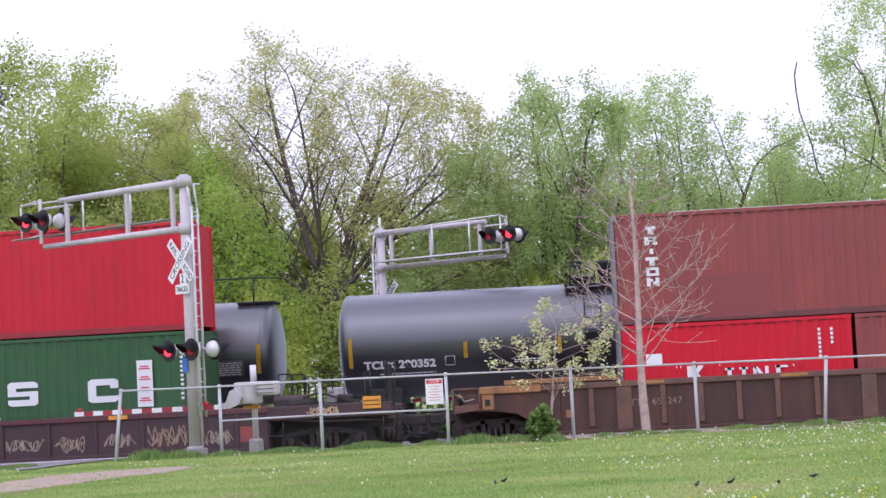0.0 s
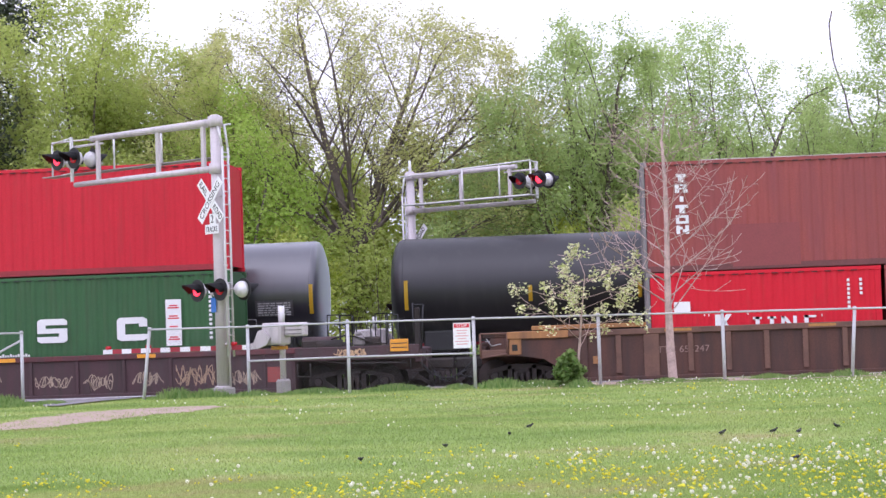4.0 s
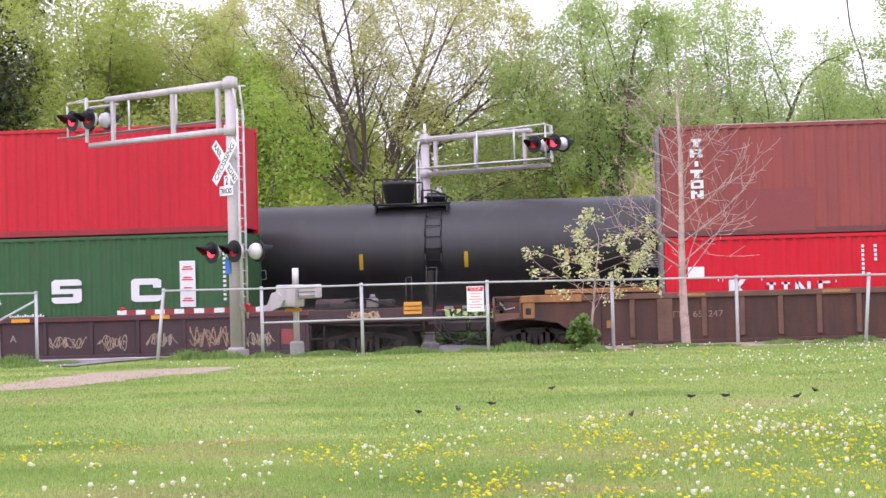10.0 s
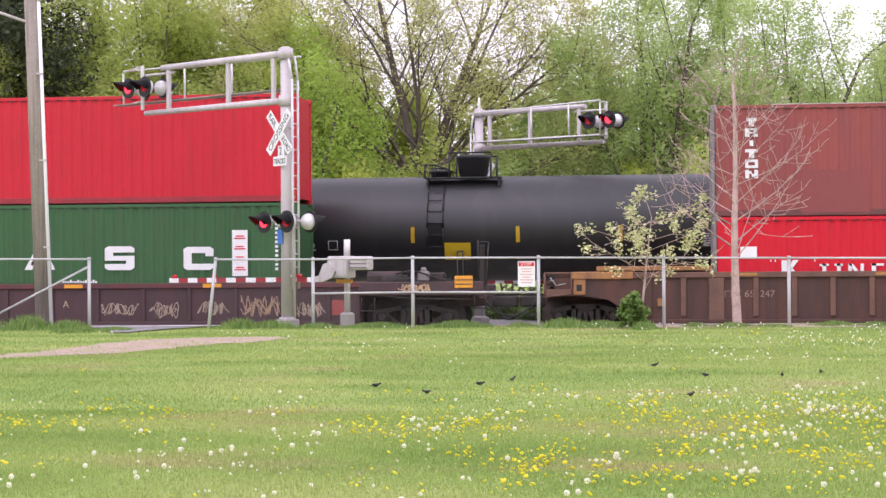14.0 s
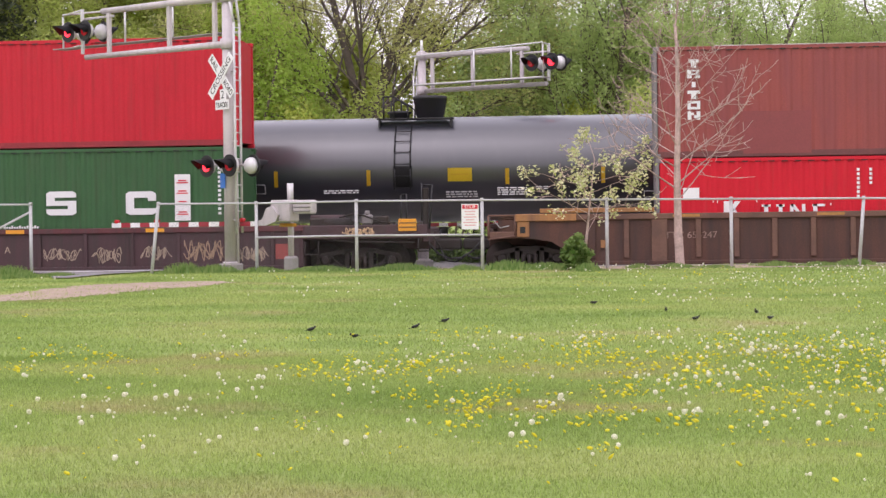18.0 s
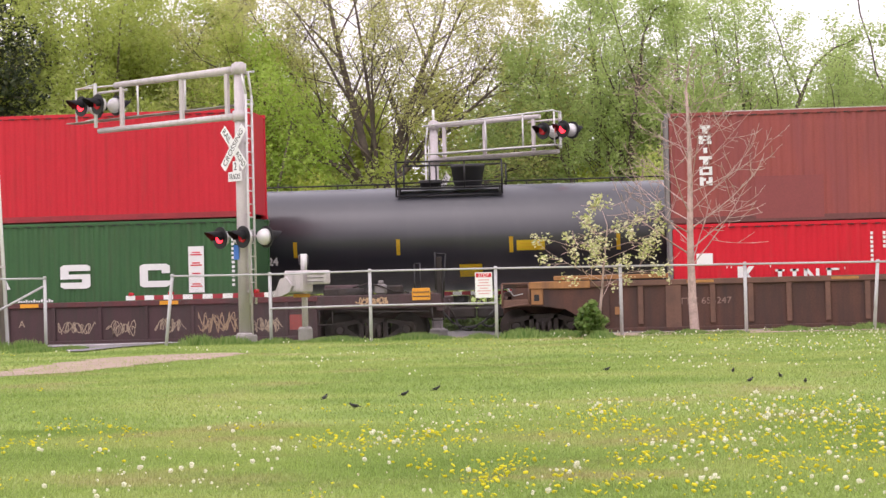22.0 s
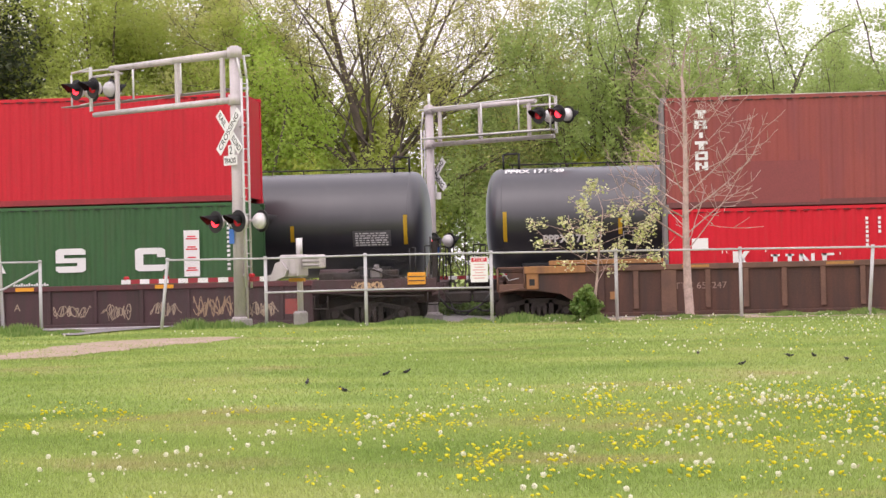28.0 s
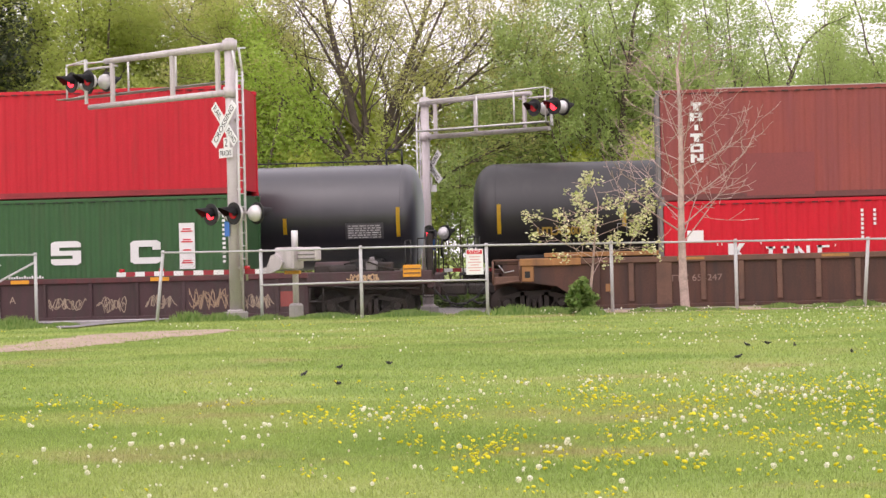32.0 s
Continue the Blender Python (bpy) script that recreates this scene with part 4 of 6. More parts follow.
    for yy in (-0.8, 0.8):
        part("walk_grating", boxm((px - w, yy - 0.22, top - 0.1), (px + w, yy + 0.22, top - 0.05), 0.01), BLACK, c)
        for bx in (px - w + 0.07, px + w - 0.07):
            part("grating_bracket", boxm((bx - 0.025, yy - 0.2, top - 0.32), (bx + 0.025, yy + 0.2, top - 0.08)), BLACK, c)
        yo = yy * 1.26
        if style == "railed":
            part("safety_rail", bent([(px - w, yo, top - 0.3), (px - w, yo, top + 0.68), (px + w, yo, top + 0.68), (px + w, yo, top - 0.3), (px - w, yo, top - 0.3)], 0.028), BLACK, c)
            for bx in (-0.55, 0.45):
                part("rail_post", tubem((px + bx, yo, top - 0.1), (px + bx, yo, top + 0.68), 0.025, None, 6), BLACK, c)
            part("safety_rail", tubem((px - w, yo, top + 0.08), (px + w, yo, top + 0.08), 0.022, None, 6), BLACK, c)
        else:
            a, b = (vx - 0.75, vx + 0.6)
            if style != "grey":
                part("safety_rail", bent([(a + 0.15, yo, top - 0.1), (a + 0.15, yo, top + 0.64), (b, yo, top + 0.64), (b, yo, top - 0.1)], 0.026), BLACK, c)
            tall = 0.56 if style == "grey" else 0.3
            part("safety_rail", bent([(mx - 0.35, yo, top - 0.1), (mx - 0.35, yo, top + tall), (mx - 0.05, yo, top + tall), (mx + 0.35, yo, top + tall * 0.5), (mx + 0.35, yo, top - 0.1)], 0.024), BLACK, c)
            part("rail_post", tubem((mx - 0.05, yo, top - 0.1), (mx - 0.05, yo, top + tall), 0.02, None, 6), BLACK, c)
    if style == "railed":
        part("roof_walk_rail", tubem((-HALF + 0.2, -0.12, top + 0.1), (px - w, -0.12, top + 0.1), 0.025, None, 6), BLACK, c)
        part("roof_walk_rail", tubem((px + w, -0.12, top + 0.1), (HALF - 0.2, -0.12, top + 0.1), 0.025, None, 6), BLACK, c)
        for i in range(12):
            x = -HALF + 0.3 + i * 1.38
            if abs(x - px) > w:
                part("rail_post", tubem((x, -0.12, top - 0.05), (x, -0.12, top + 0.1), 0.018, None, 6), BLACK, c)
        for s in (-1, 1):
            part("end_hoop", bent([(s * (HALF - 0.05), -0.3, top - 0.05), (s * (HALF - 0.05), -0.3, top + 0.4), (s * (HALF - 0.5), -0.3, top + 0.42), (s * (HALF - 0.5), -0.3, top - 0.05)], 0.03), BLACK, c)
        part("roof_number", words(number, 0.34, pose(-HALF + 0.95, -0.62, TANK_Z + 1.4) @ pose(0, 0, 0, 24), 0.003, 1.7, 0.014), LETTER, c)["kind"] = "stuff"
    else:
        la, lb = (mx - 0.23, mx + 0.22) if style != "grey" else (-1.15, -0.7)
        for x in (la, lb):
            part("side_ladder", bent([(x, -0.95, top - 0.28), (x, -1.3, top - 0.62), (x, -1.5, top - 1.05), (x, -1.56, TANK_Z), (x, -1.5, TANK_Z - 0.6)], 0.02), BLACK, c)
        for i in range(6):
            a = 0.75 - i * 0.22
            part("rung", tubem((la, -1.57 * math.cos(a), TANK_Z + 1.57 * math.sin(a)), (lb, -1.57 * math.cos(a), TANK_Z + 1.57 * math.sin(a)), 0.014, None, 6), BLACK, c)
        part("ladder_backing", patch(la - 0.05, lb + 0.05, 2.45, 3.05, 0.004), BLACK, c)
    return c


DATA = surf("grey_data_panel", (0.13, 0.13, 0.135), 0.6, var=0.3, fine=30)
PITCH, FIRST = 18.555, -24.95 + 7.89
TC, TI, PP, TF = (-4.56, -1.9, 2.05, 4.75), (-4.3, -1.22, 1.78, 4.63), (-4.58, -1.62, 1.6, 4.62), (-4.78, -1.8, 1.2, 4.1)
TCT, TIT, PPT = (0.42, 2.05, 2.75), (1.06, 2.22, 3.65), (1.13, 1.66, 3.4)
TANKS = [
    tank_car("tank_car", "", TANK_C, "lead", PP, PPT, True, 1, label="dull grey-black tank car with a platform over its end"),
    tank_car("tank_car", "TCLX 290352", TANK_C, "grey", TC, TCT, True, 2, label="dull grey-black tank car with white numbers"),
    tank_car("tank_car", "", TANK, "box", TI, TIT, True, 3, GREYINK, label="black tank car with a black dome box"),
    tank_car("tank_car", "TILX 360636", TANK, "box", TI, TIT, True, 4, GREYINK, label="black tank car with faded grey numbers"),
    tank_car("tank_car", "TILX 360672", TANK, "flip", TF, TIT, True, 5, GREYINK, label="black tank car with grey numbers and a yellow plate low down"),
    tank_car("tank_car", "TCLX 290279", TANK_C, "grey", TC, TCT, True, 6, label="dull grey-black tank car with white numbers"),
    tank_car("tank_car", "PPRX 171424", TANK_G, "railed", PP, PPT, True, 7, label="grey-black tank car with a railed platform on top"),
    tank_car("tank_car", "PPRX 171041", TANK_G, "railed", PP, PPT, True, 8, label="grey-black tank car with a railed platform on top"),
    tank_car("tank_car", "PPRX 171649", TANK_G, "railed", PP, PPT, True, 9, label="grey-black tank car with a railed platform on top"),
    tank_car("tank_car", "UTLX 200913", TANK, "box", TI, PPT, False, 10, YINK, label="black tank car with dull yellow letters"),
]
part("warning_plate", patch(-0.9, -0.15, 2.02, 2.5, 0.01), PLACARD, TANKS[4], "yellow plate low on the tank")
part("warning_plate", patch(0.1, 0.75, 1.85, 2.2, 0.01), PLACARD, TANKS[6], "yellow plate low on the tank")
lead_top = 2.97 + TANK_R
part("end_walk", boxm((HALF - 0.75, -0.75, lead_top - 0.1), (HALF + 0.3, 0.75, lead_top - 0.04), 0.01), BLACK, TANKS[0], "flat platform over the tank's end")
part("end_walk_bracket", boxm((HALF - 0.7, -0.7, lead_top - 0.3), (HALF - 0.3, 0.7, lead_top - 0.1), 0.02), BLACK, TANKS[0])
part("roof_rail", bent([(-2, -0.5, lead_top + 0.62), (HALF - 0.25, -0.5, lead_top + 0.66), (HALF + 0.55, -0.5, lead_top + 0.6)], 0.025), BLACK, TANKS[0])
for q in (HALF - 0.3, HALF - 2.6):
    part("rail_post", tubem((q, -0.5, lead_top - 0.1), (q, -0.5, lead_top + 0.64), 0.025, None, 6), BLACK, TANKS[0])
NUDGE = (0.2, -0.02, -0.05, -0.05, 0.02, 0.1, 0.04, 0.02, 0.0, 0.02)
for k, c in enumerate(TANKS):
    c.location = (FIRST + PITCH * k + NUDGE[k], FAR_Y, 0)


# ---- crossing signals ----
GRATE = surf("dull_grey_grating", (0.34, 0.32, 0.32), 0.7, var=0.3)
def flasher(parent, m, lit):
    """One flashing-light unit facing local -Y: dark disc, hood, red lens, domed housing behind."""
    f = part("flasher_disc", moved(lathe([(-0.012, 0.255), (0.012, 0.255)], "Y", 28), m), BLACK, parent, "black round background of a flashing light")
    part("lens", moved(lathe([(-0.05, 0.09), (-0.035, 0.122), (-0.01, 0.128)], "Y", 20), m), LENS if lit else LENS_D, f, "red glass lens")
    bm = bmesh.new()
    a0, n = 0.0, 14
    rows = []
    for i in range(n + 1):
        a = math.radians(-15 + 210 * i / n)
        c, s = math.cos(a) * 0.165, math.sin(a) * 0.165
        k = 0.42 * max(0.35, (math.sin(a) + 0.6) / 1.6)
        rows.append((bm.verts.new((c, -0.01, s)), bm.verts.new((c, -0.01 - k, s - 0.03))))
    for p, q in zip(rows, rows[1:]):
        bm.faces.new((p[0], q[0], q[1], p[1]))
    bmesh.ops.solidify(bm, geom=bm.faces[:], thickness=0.006)
    part("hood", moved(bm, m), BLACK, f)
    part("housing", moved(lathe([(0.01, 0.19), (0.08, 0.19), (0.15, 0.16), (0.2, 0.1), (0.22, 0.03)], "Y", 24), m), ALU_W, f, "pale grey domed lamp housing")
    return f


def crossbuck(parent, m):
    for k, text in ((48, "RAIL    ROAD"), (-48, "CROSSING")):
        r = m @ pose(0, 0, 0, 0, k, 0)
        y = -0.012 if k < 0 else 0.0
        b = part("crossbuck_blade", moved(boxm((-0.61, y - 0.006, -0.115), (0.61, y + 0.006, 0.115)), r), SIGN_W, parent, "white crossbuck blade with black letters")
        if k < 0:
            part("lettering", words(text, 0.2, r @ pose(0, y - 0.008, 0) @ FRONT, 0.002, 1.05), INK, b)
        else:
            part("lettering", words("RAIL", 0.2, r @ pose(-0.38, y - 0.008, 0) @ FRONT, 0.002, 0.36), INK, b)
            part("lettering", words("ROAD", 0.2, r @ pose(0.38, y - 0.008, 0) @ FRONT, 0.002, 0.4), INK, b)
        part("lettering", words(text, 0.2, r @ pose(0, 0.02, 0, 90, 0, 180), 0.002, 1.05), INK, b)


def cantilever_signal(m, height, arm, label, lit_first, past=1.45, deck=0.3):
    """Mast, two-tube arm to local -X, walkway behind it, lights facing both ways, crossbuck, ladder."""
    c = thing("crossing_signal", m, label, "railroad crossing signal", "cantilever crossing signals")
    H = height
    part("mast", tubem((0, 0, 0.19), (0, 0, H), 0.14, 0.125, 20), ALU, c)
    part("mast_cap", tubem((0, 0, H), (0, 0, H + 0.06), 0.15, 0.1, 20), ALU, c)
    part("footing", boxm((-0.21, -0.21, -0.3), (0.21, 0.21, 0.2), 0.03), CONC, c)
    part("base_flange", tubem((0, 0, 0.19), (0, 0, 0.24), 0.19, None, 16), ALU, c)
    zt, zb = H - 0.1, H - 1.18
    part("arm_tube", tubem((0, 0, zt), (-arm + 0.65, 0, zt), 0.09, 0.07, 14), ALU, c)
    part("arm_tube", tubem((0, 0, zb), (-arm, 0, zb), 0.08, 0.065, 14), ALU, c)
    for z in (zt, zb):
        part("clamp", tubem((0, 0, z - 0.12), (0, 0, z + 0.12), 0.17, None, 16), ALU, c)
    for x in (-0.42, -2.0, -arm + 0.9):
        part("strut", boxm((x - 0.055, -0.04, zb), (x + 0.055, 0.04, zt), 0.006), ALU, c)
    # maintenance walkway behind the arm with its rail
    tip, za, zr = -arm - past, zb + deck, H - 0.05
    part("walkway", boxm((tip, 0.12, za - 0.02), (-0.2, 0.45, za)), GRATE, c, "grey steel walkway grating")
    part("walk_edge", tubem((tip, 0.46, za), (-0.05, 0.46, za), 0.028, None, 8), ALU_W, c)
    part("guard_rail", tubem((tip, 0.46, zr + 0.05), (0.02, 0.46, zr - 0.08), 0.024, None, 8), ALU_W, c)
    for x in (tip, -arm + 0.95, -2.4):
        part("guard_post", tubem((x, 0.46, za - 0.02), (x, 0.46, zr), 0.026, None, 8), ALU_W, c)
    part("guard_post", boxm((-arm - 0.08, -0.09, zb + 0.08), (-arm + 0.0, -0.03, zt + 0.1), 0.006), ALU_W, c)
    part("guard_rail", tubem((tip, 0.46, za), (-arm - 0.04, -0.06, za), 0.02, None, 8), ALU_W, c)
    part("guard_rail", tubem((tip, 0.46, zr + 0.03), (-arm - 0.04, -0.06, zr + 0.03), 0.02, None, 8), ALU_W, c)
    # lights on the arm: a pair to the front, a pair to the rear
    zl = zb + 0.62
    for i, x in enumerate((-arm - 0.3, -arm + 0.34)):
        flasher(c, pose(x, -0.3, zl, 0, 0, -4), (i == 0) == lit_first)
    for i, x in enumerate((-arm - 0.38, -arm + 0.34)):
        flasher(c, pose(x, 0.28, zl, 0, 0, 176), (i == 0) != lit_first)
    part("light_bar", tubem((-arm - 0.1, 0, zl + 0.32), (-arm + 1.1, 0, zl + 0.32), 0.03, None, 8), ALU, c)
    # lights on the mast
    zm = 2.44
    for i, x in enumerate((-0.42, 0.34)):
        flasher(c, pose(x, -0.32, zm, 0, 0, -4), (i == 0) == lit_first)
        flasher(c, pose(x + 0.1, 0.32, zm, 0, 0, 176), (i == 0) != lit_first)
    part("light_bar", tubem((-0.5, -0.2, zm + 0.02), (0.45, -0.2, zm + 0.02), 0.03, None, 8), ALU, c)
    part("light_bar", tubem((-0.4, 0.2, zm + 0.02), (0.5, 0.2, zm + 0.02), 0.03, None, 8), ALU, c)
    part("junction_box", boxm((-0.1, -0.24, zm - 0.12), (0.1, 0.24, zm + 0.14), 0.02), ALU, c)
    crossbuck(c, pose(-0.02, -0.2, 4.5, 0, 0, -6))
    s = part("track_count_sign", moved(boxm((-0.29, -0.008, -0.11), (0.29, 0.008, 0.11), 0.0), pose(0.0, -0.2, 3.84, 0, 0, -12)), SIGN_W, c, "white plate lettered for the track count")
    part("lettering", words("TRACKS", 0.17, pose(0.0, -0.2, 3.83, 0, 0, -12) @ pose(0, -0.012, 0) @ FRONT, 0.002, 0.5), INK, s)
    s = part("number_plate", moved(boxm((-0.12, -0.008, -0.12), (0.14, 0.008, 0.14)), pose(0.03, -0.2, 4.05, 0, 0, -12)), SIGN_W, c)
    part("lettering", words("2", 0.26, pose(0.03, -0.2, 4.06, 0, 0, -12) @ pose(0, -0.012, 0) @ FRONT, 0.002), INK, s)
    part("notice_plate", moved(boxm((-0.09, -0.006, -0.17), (0.09, 0.006, 0.17)), pose(-0.05, -0.17, 2.1, 0, 0, -5)), BLUE, c, "small blue notice plate")
    # ladder beside the mast
    lx = 0.26
    part("ladder_rail", bent([(lx, -0.05, 0.9), (lx, -0.05, H - 0.7), (lx - 0.15, -0.05, H - 0.15), (lx - 0.15, -0.05, H - 0.02)], 0.028, 8), ALU_W, c)
    part("ladder_rail", bent([(lx - 0.1, 0.22, 0.9), (lx - 0.1, 0.22, H - 0.7), (lx - 0.2, 0.22, H - 0.15)], 0.028, 8), ALU_W, c)
    for i in range(16):
        part("rung", tubem((lx, -0.05, 1.1 + i * 0.3), (lx - 0.1, 0.22, 1.1 + i * 0.3), 0.014, None, 6), ALU_W, c)
    for z in (1.2, 3.0, 4.6):
        part("ladder_bracket", boxm((0.08, -0.02, z - 0.02), (lx, 0.02, z + 0.02)), ALU, c)
    part("conduit", bent([(0.16, 0.08, 0.2), (0.16, 0.08, 2.6)], 0.03, 8), ALU, c)
    return c


near_sig = cantilever_signal(pose(-8.76, 44.9, 0.42, 0, 0, -36), 6.42, 5.1, "silver cantilever crossing signal with flashing red lights", True)
far_sig = cantilever_signal(pose(-5.83, 61.0, 0.05, 0, 0, 146), 6.6, 4.75, "silver cantilever crossing signal beyond the tracks", False, 0.2, 0.17)
part("finial", bent([(0, 0, 6.6), (0, 0, 7.0)], 0.04, 8), SIGN_W, far_sig)


def crossing_gate(m, label):
    c = thing("crossing_gate", m, label, "crossing gate", "crossing gates")
    part("post", tubem((0, 0, 0.2), (0, 0, 2.0), 0.07, None, 14), ALU, c)
    part("post_head", tubem((0, 0, 1.62), (0, 0, 2.02), 0.075, None, 14), ALU_W, c)
    part("footing", boxm((-0.14, -0.14, -0.3), (0.14, 0.14, 0.36), 0.05), CONC, c)
    part("mechanism_case", boxm((-0.24, -0.42, 1.14), (0.36, -0.06, 1.64), 0.03), ALU, c)
    part("case_door", boxm((-0.2, -0.435, 1.2), (0.32, -0.42, 1.6), 0.01), ALU, c)
    part("counterweight", boxm((0.38, -0.32, 1.32), (0.98, -0.12, 1.63), 0.03), ALU, c, "ribbed pale counterweight")
    for z in (1.38, 1.47, 1.56):
        part("weight_rib", tubem((0.42, -0.325, z), (0.94, -0.325, z), 0.014, None, 6), GREYPOST, c)
    bm = bmesh.new()
    f = bm.faces.new([bm.verts.new(v) for v in ((-0.1, -0.5, 1.5), (0.1, -0.5, 1.3), (0.02, -0.5, 1.16), (-0.3, -0.5, 1.06), (-0.62, -0.5, 1.05), (-0.66, -0.5, 1.17), (-0.42, -0.5, 1.2), (-0.28, -0.5, 1.46))])
    e = bmesh.ops.extrude_face_region(bm, geom=[f])
    bmesh.ops.translate(bm, verts=[v for v in e["geom"] if isinstance(v, bmesh.types.BMVert)], vec=(0, 0.06, 0))
    bmesh.ops.recalc_face_normals(bm, faces=bm.faces)
    part("arm_bracket", bm, ALU, c)
    n, x, L, z0, droop = 15, -0.45, 5.25, 1.11, 0.001
    w = L / n
    for i in range(n):
        x0 = x - i * w
        za = z0 - droop * i
        b = moved(boxm((-w, -0.02, -0.055), (0, 0.02, 0.055)), pose(x0, -0.48, za, 0, -math.degrees(droop / w), 0))
        part("arm_stripe", b, REDBAND if i % 2 else SIGN_W, c, "red band of the gate arm" if i % 2 else "white band of the gate arm")
    for k in (1.8, 10.3, 14.5):
        xx, za = x - k * w, z0 - droop * k
        part("arm_lamp", tubem((xx, -0.53, za + 0.09), (xx, -0.42, za + 0.09), 0.045, None, 14), LENS_D, c, "small red gate lamp")
    part("strap", boxm((-0.25, -0.12, 1.03), (0.25, -0.06, 1.11), 0.01), YPLATE, c, "yellow strap under the case")
    return c


crossing_gate(pose(-7.31, 44.6, 0.42, 0, 0, -36), "lowered red and white striped crossing gate")
crossing_gate(pose(-7.12, 61.3, 0.24, 0, 0, 146), "lowered striped crossing gate beyond the tracks")

# ---- chain-link fence ----
FY = 43.5
fence = thing("fence", None, "galvanised chain-link fence with a pipe top rail", "fence")
POSTS = ((-18.2, 0), (-15.6, 0), (-13.03, 0), (-10.3, 0.19), (-7.9, 0), (-5.66, 0), (-2.87, 0), (-0.13, 0), (2.57, 0), (5.3, 0.12), (8.1, 0), (10.8, 0))


def fence_top(x):
    return 2.05 - 0.0085 * (x + 10) - 0.05 * smooth(-4.5, -8.5, x)


for x, lean in POSTS:
    p = part("post", tubem((x, FY, 0.3), (x + lean, FY, fence_top(x)), 0.038, None, 12), FENCE, fence)
    part("post_cap", tubem((x + lean, FY, fence_top(x)), (x + lean, FY, fence_top(x) + 0.05), 0.055, 0.03, 12), FENCE, p)
px = [x + l for x, l in POSTS]


def rail_between(a, b, drop=0.0):
    part("rail", tubem((a, FY - 0.03, fence_top(a) - drop), (b, FY - 0.03, fence_top(b) - drop), 0.023, None, 10), FENCE, fence)


for a, b in zip(px, px[1:]):
    if abs(a + 13.03) > 0.2:
        rail_between(a, b)
rail_between(px[4], px[5], 0.76)
rail_between(px[5], px[6], 0.76)
part("brace", tubem((-13.05, FY - 0.03, 1.85), (-15.5, FY - 0.03, 0.62), 0.025, None, 8), FENCE, fence)


def mesh_wire(x0, x1, z0, z1, pitch=0.07, r=0.0009):
    """Crossing diagonal wires of a chain-link panel."""
    bm = bmesh.new()
    h = z1 - z0
    k = 0
    x = x0 - h
    while x < x1:
        for s in (1, -1):
            a, b = (x, z0), (x + h, z1)
            if s < 0:
                a, b = (x, z1), (x + h, z0)
            ta, tb = 0.0, 1.0
            if a[0] < x0:
                ta = (x0 - a[0]) / h
            if b[0] > x1:
                tb = (x1 - a[0]) / h
            if tb > ta:
                p = [(a[0] + (b[0] - a[0]) * t, FY + 0.01 * s, a[1] + (b[1] - a[1]) * t) for t in (ta, tb)]
                tube(bm, p[0], p[1], r, None, 3, False)
        x += pitch
    return bm


for a, b in zip(px, px[1:]):
    if not -10.5 < a < -5:
        continue
    part("chain_link_panel", mesh_wire(a, b, 0.5, fence_top((a + b) / 2) - 0.02), WIRE, fence, "fine chain-link wire mesh")

notice = thing("warning_sign", pose(-3.13, FY - 0.05, 1.63), "white warning sign with a red heading on the fence", "sign")
part("board", boxm((-0.19, -0.005, -0.28), (0.19, 0.005, 0.28)), SIGN_W, notice)
part("heading", boxm((-0.17, -0.009, 0.17), (0.17, -0.005, 0.26)), REDINK, notice)
part("lettering", words("STOP", 0.1, pose(0, -0.011, 0.215) @ FRONT, 0.002, 0.24), SIGN_W, notice)
bm = bmesh.new()
for i in range(6):
    w = (0.12, 0.1, 0.14, 0.09, 0.15, 0.12)[i]
    box(bm, (-w, -0.008, 0.1 - i * 0.06), (w, -0.005, 0.122 - i * 0.06))
part("print_lines", bm, PINK, notice)["kind"] = "stuff"

pole = thing("utility_pole", pose(-14.36, 44.4, 0.3), "weathered grey wooden utility pole with a white conduit", "utility pole")
part("shaft", tubem((0.02, 0, -0.2), (-0.42, 0, 11.5), 0.21, 0.15, 20), POLEWOOD, pole)
part("conduit", tubem((0.2, -0.12, 0.1), (-0.08, -0.1, 7.7), 0.042, None, 10), SIGN_W, pole, "white plastic conduit")
part("bracket_arm", tubem((-0.28, -0.1, 7.2), (-2.4, -0.1, 7.95), 0.035, None, 10), ALU, pole)
part("conduit_head", tubem((-0.08, -0.1, 7.7), (-0.06, -0.1, 7.82), 0.05, 0.03, 10), ALU, pole)
for z in (2, 4, 6):
    part("conduit_strap", boxm((0.0 - z * 0.02, -0.17, z), (0.25 - z * 0.037, -0.09, z + 0.04)), ALU, pole)


